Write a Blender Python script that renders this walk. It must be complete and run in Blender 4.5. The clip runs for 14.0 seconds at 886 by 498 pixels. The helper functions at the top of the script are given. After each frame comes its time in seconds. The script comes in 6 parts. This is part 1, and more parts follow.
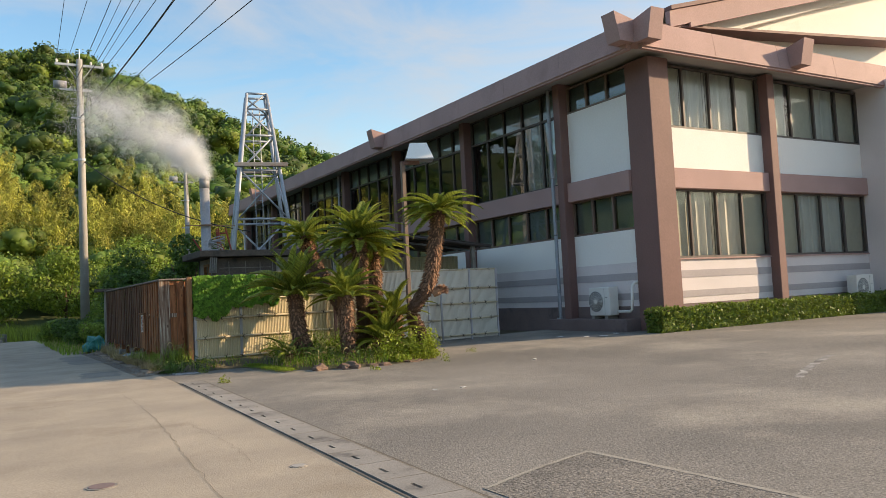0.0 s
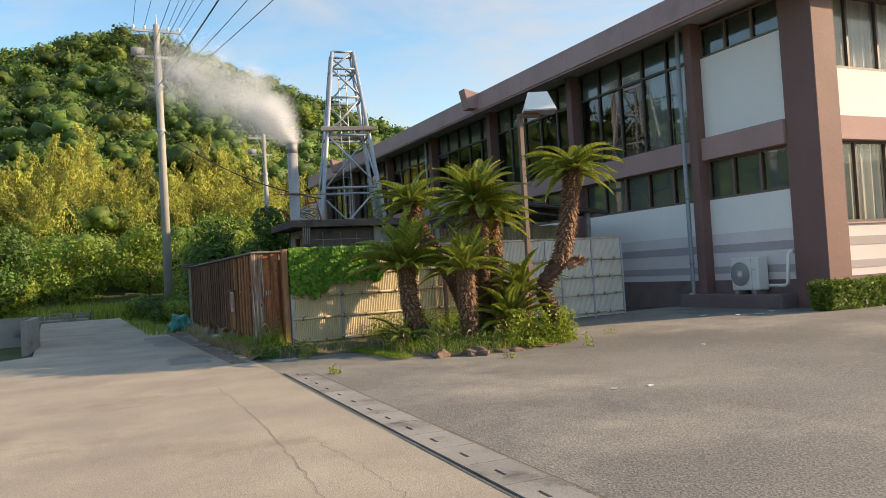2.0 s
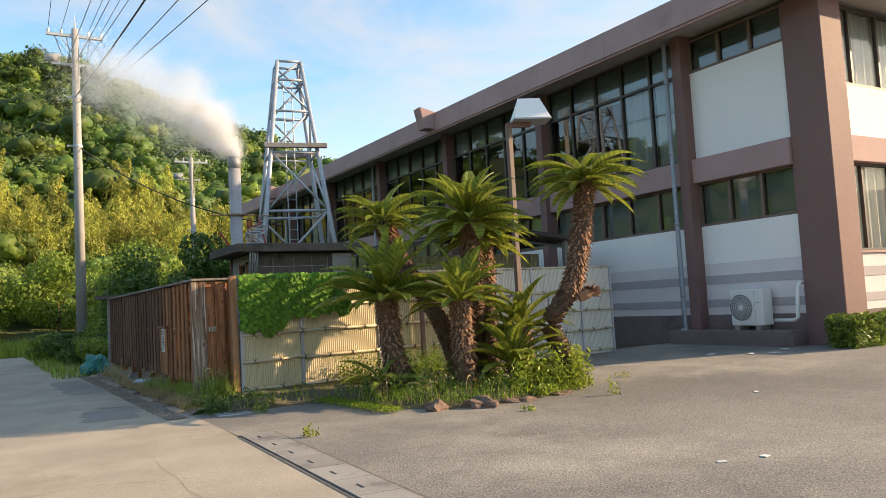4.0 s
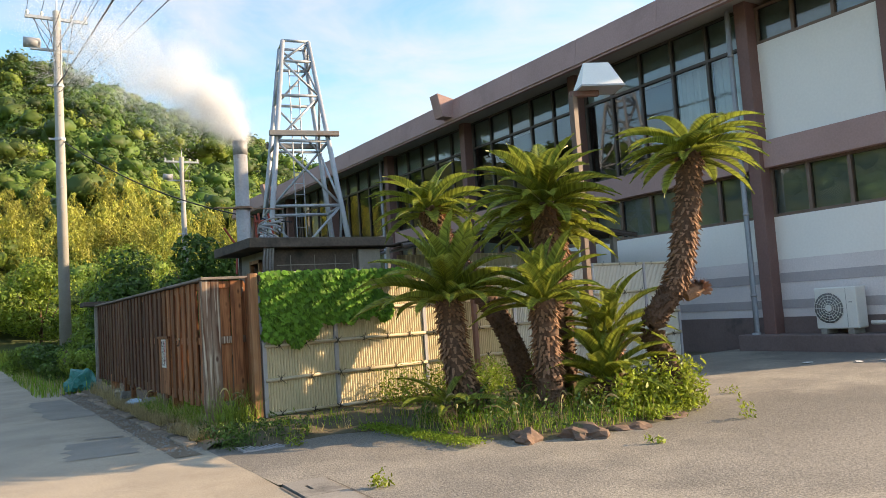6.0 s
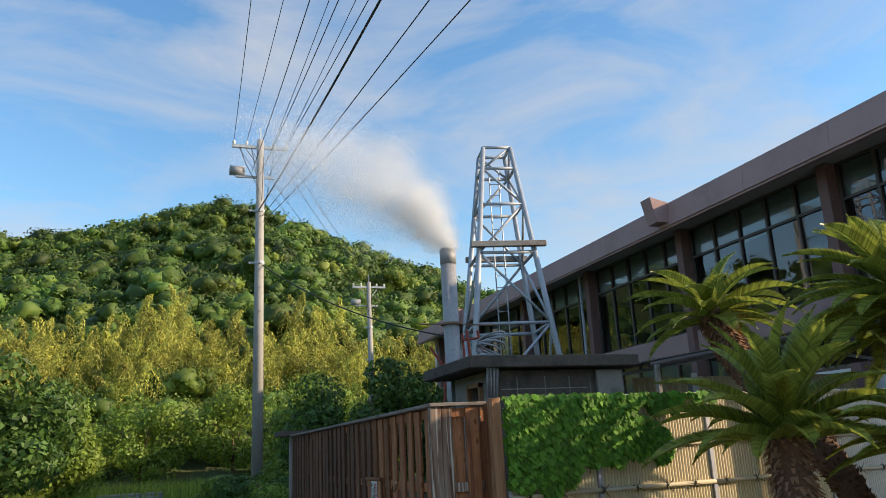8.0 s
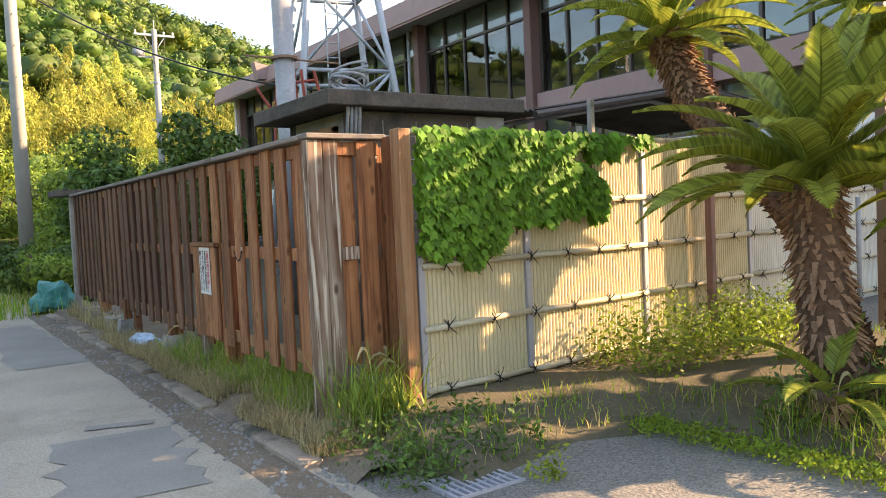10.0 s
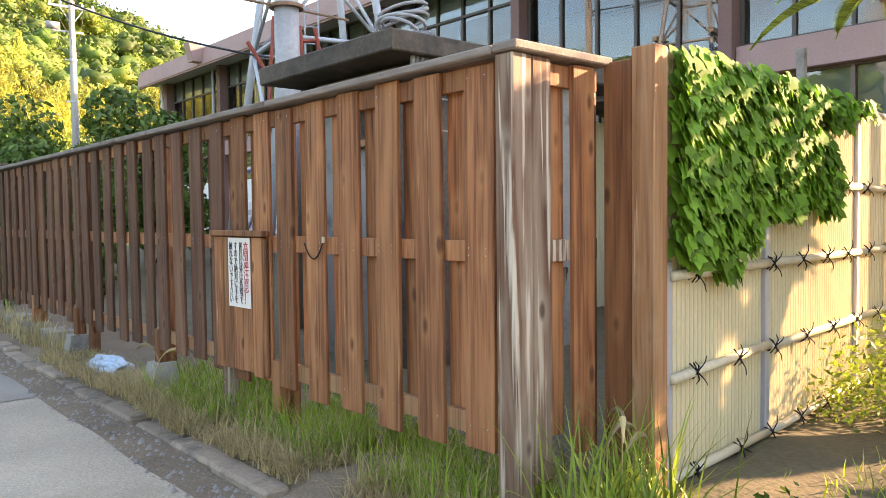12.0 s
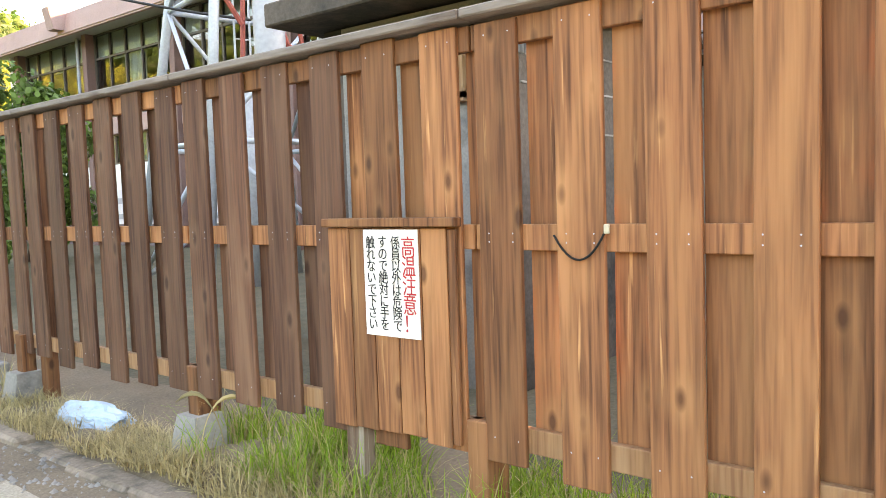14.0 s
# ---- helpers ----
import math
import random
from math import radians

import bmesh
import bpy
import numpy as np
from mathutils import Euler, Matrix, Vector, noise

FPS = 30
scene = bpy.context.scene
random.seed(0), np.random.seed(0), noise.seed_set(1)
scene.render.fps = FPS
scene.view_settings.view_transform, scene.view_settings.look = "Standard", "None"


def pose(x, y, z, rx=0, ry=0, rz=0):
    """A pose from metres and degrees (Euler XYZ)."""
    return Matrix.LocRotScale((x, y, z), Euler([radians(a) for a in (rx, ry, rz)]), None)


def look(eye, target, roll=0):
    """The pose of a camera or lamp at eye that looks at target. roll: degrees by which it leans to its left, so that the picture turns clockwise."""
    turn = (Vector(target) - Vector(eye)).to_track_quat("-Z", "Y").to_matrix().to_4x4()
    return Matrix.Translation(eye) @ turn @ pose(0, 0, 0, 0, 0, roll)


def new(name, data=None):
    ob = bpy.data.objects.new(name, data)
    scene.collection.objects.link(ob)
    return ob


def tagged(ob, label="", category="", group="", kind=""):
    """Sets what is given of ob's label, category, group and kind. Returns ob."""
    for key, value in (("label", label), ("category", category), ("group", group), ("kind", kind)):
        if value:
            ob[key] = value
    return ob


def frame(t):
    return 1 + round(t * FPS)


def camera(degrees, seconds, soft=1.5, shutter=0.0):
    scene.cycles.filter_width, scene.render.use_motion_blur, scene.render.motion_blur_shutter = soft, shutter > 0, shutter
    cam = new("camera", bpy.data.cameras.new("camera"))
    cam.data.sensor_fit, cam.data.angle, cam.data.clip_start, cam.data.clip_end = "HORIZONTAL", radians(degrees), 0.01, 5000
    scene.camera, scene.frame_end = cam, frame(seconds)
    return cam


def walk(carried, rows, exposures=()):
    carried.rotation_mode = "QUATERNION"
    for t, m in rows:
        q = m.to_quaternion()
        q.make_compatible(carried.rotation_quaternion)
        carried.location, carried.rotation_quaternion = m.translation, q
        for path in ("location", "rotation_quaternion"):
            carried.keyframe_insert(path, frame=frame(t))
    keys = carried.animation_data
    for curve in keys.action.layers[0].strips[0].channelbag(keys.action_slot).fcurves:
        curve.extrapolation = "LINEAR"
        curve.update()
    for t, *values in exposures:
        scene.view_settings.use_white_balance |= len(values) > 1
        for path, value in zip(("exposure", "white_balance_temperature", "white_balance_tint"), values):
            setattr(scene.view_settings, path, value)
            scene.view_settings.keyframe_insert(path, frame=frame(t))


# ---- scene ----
cam = camera(59.9, 14.0, 0.75)
METRES, EYE, TILT, LEAN, TURN = 18.0, 1.35, 0.0, 0.0, -30.7
ROWS = [
    (0.0, 0.0, 0.0, 0.0, 0.17, 3.32, 2.91),
    (0.5, -0.0151, 0.0354, 0.0007, 2.44, 3.52, 4.12),
    (1.0, -0.0309, 0.0673, 0.001, 2.46, 1.99, 5.83),
    (1.5, -0.0479, 0.1025, 0.0013, 3.07, 0.37, 5.21),
    (2.0, -0.0673, 0.1331, 0.0018, 5.3, 1.7, 3.35),
    (2.5, -0.0821, 0.1671, 0.0021, 5.32, 2.76, 3.13),
    (3.0, -0.0993, 0.2001, 0.0017, 2.26, 2.84, 3.23),
    (5.5, -0.176, 0.3571, 0.0034, -1.0, 5.21, 3.53),
    (6.0, -0.1902, 0.3906, 0.0025, -1.23, 4.4, 3.8),
    (6.5, -0.2046, 0.4248, 0.0022, -3.63, 3.15, 3.89),
    (7.0, -0.2247, 0.4559, 0.0105, 3.02, 12.58, 3.49),
    (7.5, -0.2403, 0.4862, 0.0108, 9.27, 15.46, 4.07),
    (8.0, -0.2564, 0.5167, 0.0105, 11.41, 14.6, 2.88),
    (8.5, -0.2713, 0.5462, 0.01, 10.29, 11.63, 1.49),
    (9.0, -0.2849, 0.5819, 0.0079, 5.92, -0.08, 1.07),
    (11.5, -0.3716, 0.7453, -0.0, -10.36, -2.2, 0.87),
    (12.0, -0.3905, 0.7759, -0.0015, -10.46, -2.47, 0.68),
    (12.5, -0.4132, 0.8018, -0.0015, -12.01, -2.79, 0.63),
    (13.0, -0.429, 0.83, -0.003, -14.77, -3.35, 1.12),
    (13.5, -0.4461, 0.8552, -0.0017, -17.79, -3.74, 1.69),
    (14.0, -0.4588, 0.8829, -0.0014, -20.77, -3.89, 1.93),
]
EXPOSURES = [(0.0, 0.92, 7350, 13), (3.2, 1.16, 7500, 14), (6.6, 1.46, 7600, 14), (7.4, 0.82, 6600, 11), (8.4, 0.87, 6600, 11), (9.0, 1.77, 8400, 20), (11.3, 2.44, 8300, 22), (12.0, 2.79, 8900, 25), (13.0, 3.26, 8900, 25), (14.0, 3.66, 10600, 25)]
walk(cam, [(t, pose(0, 0, EYE, TILT, LEAN, TURN) @ pose(METRES * x, METRES * y, METRES * z, 90 + pitch, roll, yaw)) for t, x, y, z, yaw, pitch, roll in ROWS], EXPOSURES)

# ---- light: a low evening sun from the right, blue sky with thin cloud ----
SUN_EL, SUN_X, SUN_Y = radians(21.0), 0.913, -0.407
world = bpy.data.worlds.new("sky")
scene.world = world
world.use_nodes = True
wn, wl = world.node_tree.nodes, world.node_tree.links
wn.clear()
w_out = wn.new("ShaderNodeOutputWorld")
w_bg = wn.new("ShaderNodeBackground")
w_sky = wn.new("ShaderNodeTexSky")
w_sky.sky_type = "NISHITA"
w_sky.sun_disc = False
w_sky.sun_elevation = SUN_EL
w_sky.sun_rotation = math.atan2(SUN_X, SUN_Y)
w_sky.air_density, w_sky.dust_density, w_sky.ozone_density = 1.2, 0.6, 2.0
w_tc = wn.new("ShaderNodeTexCoord")
w_map = wn.new("ShaderNodeMapping")
w_map.inputs["Scale"].default_value = (1.5, 2.6, 5.0)
w_map.inputs["Rotation"].default_value = (0.0, 0.25, 0.4)
w_noise = wn.new("ShaderNodeTexNoise")
w_noise.inputs["Scale"].default_value = 1.9
w_noise.inputs["Detail"].default_value = 9
w_noise.inputs["Roughness"].default_value = 0.58
w_noise.inputs["Distortion"].default_value = 0.5
w_ramp = wn.new("ShaderNodeValToRGB")
w_ramp.color_ramp.elements[0].position = 0.43
w_ramp.color_ramp.elements[0].color = (0, 0, 0, 1)
w_ramp.color_ramp.elements[1].position = 0.76
w_ramp.color_ramp.elements[1].color = (0.85, 0.85, 0.85, 1)
w_mix = wn.new("ShaderNodeMix")
w_mix.data_type = "RGBA"
w_mix.inputs[7].default_value = (2.45, 2.6, 2.85, 1)
wl.new(w_tc.outputs["Generated"], w_map.inputs["Vector"])
wl.new(w_map.outputs[0], w_noise.inputs["Vector"])
wl.new(w_noise.outputs["Fac"], w_ramp.inputs[0])
wl.new(w_ramp.outputs[0], w_mix.inputs[0])
w_hsv = wn.new("ShaderNodeHueSaturation")
w_hsv.inputs["Saturation"].default_value = 1.25
wl.new(w_sky.outputs[0], w_hsv.inputs["Color"])
wl.new(w_hsv.outputs[0], w_mix.inputs[6])
wl.new(w_mix.outputs[2], w_bg.inputs[0])
w_bg.inputs[1].default_value = 0.14
wl.new(w_bg.outputs[0], w_out.inputs[0])
sun_data = bpy.data.lights.new("sun", "SUN")
sun_data.energy, sun_data.angle, sun_data.color = 3.5, radians(0.6), (1.0, 0.80, 0.56)
sun = new("sun", sun_data)
sun.matrix_world = look((SUN_X * 60, SUN_Y * 60, 60 * math.tan(SUN_EL)), (0, 0, 0))

# ---- materials ----
def material(name, base, rough=0.7, var=0.25, scale=3.0, fine=40.0, bump=0.15, metal=0.0, tint=None, rand=0.0, stretch=(1, 1, 1), stain=None, stain_scale=1.2, stain_cover=0.5, spec=0.4, local=False, speckle=0.0):
    """A surface with variation at two scales, stains, fine relief, and a random shade for each object."""
    m = bpy.data.materials.new(name)
    m.use_nodes = True
    n, k = m.node_tree.nodes, m.node_tree.links
    b = n["Principled BSDF"]
    b.inputs["Roughness"].default_value = rough
    b.inputs["Metallic"].default_value = metal
    b.inputs["Specular IOR Level"].default_value = spec
    if local:
        tc = n.new("ShaderNodeTexCoord").outputs["Object"]
    else:
        tc = n.new("ShaderNodeNewGeometry").outputs["Position"]
    info = n.new("ShaderNodeObjectInfo")
    mp = n.new("ShaderNodeMapping")
    mp.inputs["Scale"].default_value = stretch
    k.new(tc, mp.inputs["Vector"])
    if local:
        mul = n.new("ShaderNodeMath")
        mul.operation = "MULTIPLY"
        mul.inputs[1].default_value = 37.0
        k.new(info.outputs["Random"], mul.inputs[0])
        k.new(mul.outputs[0], mp.inputs["Location"])
    coarse = n.new("ShaderNodeTexNoise")
    coarse.inputs["Scale"].default_value = scale
    coarse.inputs["Detail"].default_value = 5
    grain = n.new("ShaderNodeTexNoise")
    grain.inputs["Scale"].default_value = fine
    grain.inputs["Detail"].default_value = 4
    for t in (coarse, grain):
        k.new(mp.outputs[0], t.inputs["Vector"])
    tint = tint or [c * 0.55 for c in base]
    mix = n.new("ShaderNodeMix")
    mix.data_type = "RGBA"
    mix.inputs[6].default_value = (*[min(1.0, c * (1 + var * 0.6)) for c in base], 1)
    mix.inputs[7].default_value = (*[c * (1 - var) + d * var for c, d in zip(base, tint)], 1)
    add = n.new("ShaderNodeMath")
    add.operation = "MULTIPLY_ADD"
    add.inputs[1].default_value = 0.5
    half = n.new("ShaderNodeMath")
    half.operation = "MULTIPLY"
    half.inputs[1].default_value = 0.5
    k.new(grain.outputs["Fac"], half.inputs[0])
    k.new(coarse.outputs["Fac"], add.inputs[0])
    k.new(half.outputs[0], add.inputs[2])
    ramp = n.new("ShaderNodeMapRange")
    ramp.inputs[1].default_value, ramp.inputs[2].default_value = 0.33, 0.67
    k.new(add.outputs[0], ramp.inputs[0])
    k.new(ramp.outputs[0], mix.inputs[0])
    colour = mix.outputs[2]
    if stain:
        sn = n.new("ShaderNodeTexNoise")
        sn.inputs["Scale"].default_value = stain_scale
        sn.inputs["Detail"].default_value = 7
        sn.inputs["Roughness"].default_value = 0.65
        sr = n.new("ShaderNodeMapRange")
        sr.inputs[1].default_value, sr.inputs[2].default_value = 1 - stain_cover, 1.15 - stain_cover
        smix = n.new("ShaderNodeMix")
        smix.data_type = "RGBA"
        smix.inputs[7].default_value = (*stain, 1)
        k.new(mp.outputs[0], sn.inputs["Vector"])
        k.new(sn.outputs["Fac"], sr.inputs[0])
        k.new(sr.outputs[0], smix.inputs[0])
        k.new(colour, smix.inputs[6])
        colour = smix.outputs[2]
    if speckle:
        vo = n.new("ShaderNodeTexVoronoi")
        vo.inputs["Scale"].default_value = 85.0
        k.new(tc, vo.inputs["Vector"])
        vr = n.new("ShaderNodeSeparateColor")
        k.new(vo.outputs["Color"], vr.inputs[0])
        sv = n.new("ShaderNodeMapRange")
        sv.inputs[3].default_value, sv.inputs[4].default_value = 1 - speckle, 1 + speckle
        k.new(vr.outputs[0], sv.inputs[0])
        sh = n.new("ShaderNodeHueSaturation")
        k.new(sv.outputs[0], sh.inputs["Value"])
        k.new(colour, sh.inputs["Color"])
        colour = sh.outputs[0]
    if rand:
        hsv = n.new("ShaderNodeHueSaturation")
        mr = n.new("ShaderNodeMapRange")
        mr.inputs[3].default_value, mr.inputs[4].default_value = 1 - rand, 1 + rand
        k.new(info.outputs["Random"], mr.inputs[0])
        k.new(mr.outputs[0], hsv.inputs["Value"])
        k.new(colour, hsv.inputs["Color"])
        colour = hsv.outputs[0]
    k.new(colour, b.inputs["Base Color"])
    if bump:
        bp = n.new("ShaderNodeBump")
        bp.inputs["Strength"].default_value = bump
        bp.inputs["Distance"].default_value = 0.02
        k.new(add.outputs[0], bp.inputs["Height"])
        k.new(bp.outputs[0], b.inputs["Normal"])
    return m


def leaf_material(name, base, back=0.35, rough=0.45, hue=0.06, value=0.45, dry=None, patch=0.0, patch_scale=0.2):
    """Leaves that vary one from another and let some light through."""
    m = bpy.data.materials.new(name)
    m.use_nodes = True
    n, k = m.node_tree.nodes, m.node_tree.links
    b = n["Principled BSDF"]
    b.inputs["Roughness"].default_value = rough
    b.inputs["Specular IOR Level"].default_value = 0.35
    g = n.new("ShaderNodeNewGeometry")
    hsv = n.new("ShaderNodeHueSaturation")
    hsv.inputs["Color"].default_value = (*base, 1)
    mh, mv = n.new("ShaderNodeMapRange"), n.new("ShaderNodeMapRange")
    mh.inputs[3].default_value, mh.inputs[4].default_value = 0.5 - hue, 0.5 + hue * 0.5
    mv.inputs[3].default_value, mv.inputs[4].default_value = 1 - value, 1 + value
    big = n.new("ShaderNodeTexNoise")
    big.inputs["Scale"].default_value = 0.35
    k.new(g.outputs["Position"], big.inputs["Vector"])
    k.new(big.outputs["Fac"], mh.inputs[0])
    k.new(g.outputs["Random Per Island"], mv.inputs[0])
    k.new(mh.outputs[0], hsv.inputs["Hue"])
    k.new(mv.outputs[0], hsv.inputs["Value"])
    colour = hsv.outputs[0]
    if patch:
        pn = n.new("ShaderNodeTexNoise")
        pn.inputs["Scale"].default_value = patch_scale
        pn.inputs["Detail"].default_value = 2
        k.new(g.outputs["Position"], pn.inputs["Vector"])
        pr_ = n.new("ShaderNodeMapRange")
        pr_.inputs[1].default_value, pr_.inputs[2].default_value = 0.35, 0.65
        pr_.inputs[3].default_value, pr_.inputs[4].default_value = 1 - patch, 1 + patch
        k.new(pn.outputs["Fac"], pr_.inputs[0])
        ph = n.new("ShaderNodeHueSaturation")
        k.new(pr_.outputs[0], ph.inputs["Value"])
        k.new(colour, ph.inputs["Color"])
        colour = ph.outputs[0]
    if dry:
        mx = n.new("ShaderNodeMix")
        mx.data_type = "RGBA"
        mx.inputs[7].default_value = (*dry, 1)
        th = n.new("ShaderNodeMath")
        th.operation = "GREATER_THAN"
        th.inputs[1].default_value = 0.8
        k.new(g.outputs["Random Per Island"], th.inputs[0])
        k.new(th.outputs[0], mx.inputs[0])
        k.new(colour, mx.inputs[6])
        colour = mx.outputs[2]
    k.new(colour, b.inputs["Base Color"])
    tr = n.new("ShaderNodeBsdfTranslucent")
    k.new(colour, tr.inputs["Color"])
    ms = n.new("ShaderNodeMixShader")
    ms.inputs[0].default_value = back
    k.new(b.outputs[0], ms.inputs[1])
    k.new(tr.outputs[0], ms.inputs[2])
    k.new(ms.outputs[0], n["Material Output"].inputs["Surface"])
    return m


def glass_material(name, tint=(0.62, 0.68, 0.67), ior=1.9):
    m = bpy.data.materials.new(name)
    m.use_nodes = True
    n, k = m.node_tree.nodes, m.node_tree.links
    n.remove(n["Principled BSDF"])
    fr = n.new("ShaderNodeFresnel")
    fr.inputs["IOR"].default_value = ior
    gl = n.new("ShaderNodeBsdfGlossy")
    gl.inputs["Roughness"].default_value = 0.015
    gl.inputs["Color"].default_value = (0.82, 0.86, 0.90, 1)
    tp = n.new("ShaderNodeBsdfTransparent")
    tp.inputs["Color"].default_value = (*tint, 1)
    ms = n.new("ShaderNodeMixShader")
    k.new(fr.outputs[0], ms.inputs[0])
    k.new(tp.outputs[0], ms.inputs[1])
    k.new(gl.outputs[0], ms.inputs[2])
    k.new(ms.outputs[0], n["Material Output"].inputs["Surface"])
    return m


def board_material(name, base, dark, pale, wear=0.35, rand=0.25):
    """Stained softwood: long grain, knots, worn pale streaks; each board differs."""
    m = bpy.data.materials.new(name)
    m.use_nodes = True
    n, k = m.node_tree.nodes, m.node_tree.links
    b = n["Principled BSDF"]
    b.inputs["Roughness"].default_value = 0.72
    b.inputs["Specular IOR Level"].default_value = 0.3
    tc = n.new("ShaderNodeTexCoord")
    info = n.new("ShaderNodeObjectInfo")
    mul = n.new("ShaderNodeMath")
    mul.operation = "MULTIPLY"
    mul.inputs[1].default_value = 61.0
    k.new(info.outputs["Random"], mul.inputs[0])

    def mapped(scale):
        mp = n.new("ShaderNodeMapping")
        mp.inputs["Scale"].default_value = scale
        k.new(tc.outputs["Object"], mp.inputs["Vector"])
        k.new(mul.outputs[0], mp.inputs["Location"])
        return mp.outputs[0]

    def noise_tex(scale, s, detail=5, dist=0.0):
        t = n.new("ShaderNodeTexNoise")
        t.inputs["Scale"].default_value = s
        t.inputs["Detail"].default_value = detail
        t.inputs["Distortion"].default_value = dist
        k.new(mapped(scale), t.inputs["Vector"])
        return t.outputs["Fac"]

    def ranged(x, lo, hi, a=0.0, c=1.0):
        r = n.new("ShaderNodeMapRange")
        for i, v in enumerate((lo, hi, a, c)):
            r.inputs[i + 1].default_value = v
        k.new(x, r.inputs[0])
        return r.outputs[0]

    def mixed(f, a, c):
        x = n.new("ShaderNodeMix")
        x.data_type = "RGBA"
        k.new(f, x.inputs[0])
        for sock, v in ((x.inputs[6], a), (x.inputs[7], c)):
            if isinstance(v, tuple):
                sock.default_value = (*v, 1)
            else:
                k.new(v, sock)
        return x.outputs[2]

    grain = noise_tex((60, 60, 2.2), 1.0, 6, 0.4)
    broad = noise_tex((9, 9, 0.9), 1.0, 4, 0.6)
    colour = mixed(ranged(grain, 0.38, 0.70, 0.0, 0.95), base, dark)
    colour = mixed(ranged(broad, 0.44, 0.70, 0.0, 0.75), colour, tuple(0.5 * (p + q) for p, q in zip(base, pale)))
    streak = noise_tex((34, 34, 1.5), 1.0, 8, 0.3)
    colour = mixed(ranged(streak, 0.74 - wear * 0.22, 0.80 - wear * 0.16), colour, pale)
    vor = n.new("ShaderNodeTexVoronoi")
    vor.inputs["Scale"].default_value = 1.0
    k.new(mapped((7.0, 7.0, 3.2)), vor.inputs["Vector"])
    knot_f = ranged(vor.outputs["Distance"], 0.07, 0.16, 0.9, 0.0)
    ring_f = ranged(vor.outputs["Distance"], 0.10, 0.36, 0.30, 0.0)
    colour = mixed(ring_f, colour, pale)
    colour = mixed(knot_f, colour, tuple(c * 1.1 for c in dark))
    hsv = n.new("ShaderNodeHueSaturation")
    k.new(ranged(info.outputs["Random"], 0.0, 1.0, 1 - rand, 1 + rand), hsv.inputs["Value"])
    k.new(colour, hsv.inputs["Color"])
    k.new(hsv.outputs[0], b.inputs["Base Color"])
    bp = n.new("ShaderNodeBump")
    bp.inputs["Strength"].default_value = 0.35
    bp.inputs["Distance"].default_value = 0.006
    k.new(grain, bp.inputs["Height"])
    k.new(bp.outputs[0], b.inputs["Normal"])
    return m


M_ASPHALT = material("asphalt", (0.215, 0.195, 0.165), 0.85, 0.6, 0.35, 45, 0.8, speckle=0.3, tint=(0.075, 0.072, 0.068), stain=(0.33, 0.295, 0.24), stain_scale=0.3, stain_cover=0.50)
M_ROAD = material("worn_concrete_road", (0.40, 0.335, 0.25), 0.8, 0.4, 0.8, 70, 0.4, speckle=0.11, tint=(0.08, 0.075, 0.07), stain=(0.31, 0.255, 0.185), stain_scale=0.6, stain_cover=0.47)
M_CONCRETE = material("concrete", (0.27, 0.25, 0.22), 0.9, 0.4, 2.0, 60, 0.3, stain=(0.12, 0.11, 0.10), stain_scale=2.0, stain_cover=0.45, rand=0.12)
M_DIRT = material("dry_dirt", (0.175, 0.13, 0.088), 0.95, 0.6, 2.0, 60, 0.5, tint=(0.10, 0.075, 0.05), speckle=0.1)
M_KERB = material("dirty_kerb_concrete", (0.26, 0.20, 0.15), 0.95, 0.5, 3.0, 40, 0.7, stain=(0.09, 0.08, 0.06), stain_scale=3.0, stain_cover=0.5, rand=0.2)
M_HOOD = material("milky_acrylic", (0.85, 0.84, 0.8), 0.4, 0.06, 3, 30, 0.0)
M_DARKCONC = material("weathered_concrete", (0.105, 0.084, 0.068), 0.9, 0.6, 1.8, 30, 0.6, stain=(0.04, 0.036, 0.032), stain_scale=1.3, stain_cover=0.5)
M_SOIL = material("soil", (0.12, 0.095, 0.06), 0.95, 0.5, 2.5, 30, 0.8, tint=(0.04, 0.05, 0.02))
M_GRASSGROUND = material("grassy_ground", (0.07, 0.1, 0.03), 0.95, 0.5, 0.8, 20, 0.8, tint=(0.06, 0.05, 0.03))
M_BROWN = material("brown_painted_concrete", (0.40, 0.255, 0.235), 0.75, 0.25, 0.9, 25, 0.08, stain=(0.33, 0.205, 0.19), stain_scale=0.7, stain_cover=0.42)
M_PILLAR = material("dark_brown_paint", (0.205, 0.115, 0.102), 0.7, 0.25, 0.9, 25, 0.08)
M_WHITE = material("white_wall_paint", (0.84, 0.81, 0.765), 0.8, 0.08, 0.7, 20, 0.05, stain=(0.78, 0.745, 0.69), stain_scale=0.5, stain_cover=0.42)
M_GREYWALL = material("light_grey_wall", (0.70, 0.635, 0.62), 0.85, 0.2, 1.0, 30, 0.1)
M_STRIPE = material("grey_stripe", (0.42, 0.375, 0.375), 0.85, 0.2, 1.0, 30, 0.1)
M_PLINTH = material("grey_plinth", (0.2, 0.145, 0.135), 0.9, 0.3, 1.5, 30, 0.2, stain=(0.08, 0.075, 0.07), stain_cover=0.45)
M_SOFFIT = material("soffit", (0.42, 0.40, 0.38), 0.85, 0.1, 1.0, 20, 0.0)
M_FRAMETAN = material("tan_window_frame", (0.17, 0.115, 0.09), 0.5, 0.2, 3, 40, 0.0)
M_FRAME = material("brown_window_frame", (0.085, 0.068, 0.06), 0.5, 0.2, 3, 40, 0.0)
# dark grey that holds the dimness of the unlit rooms in its colour
M_ROOM = material("dark_room_fill", (0.10, 0.10, 0.09), 0.9, 0.2, 1, 10, 0.0)
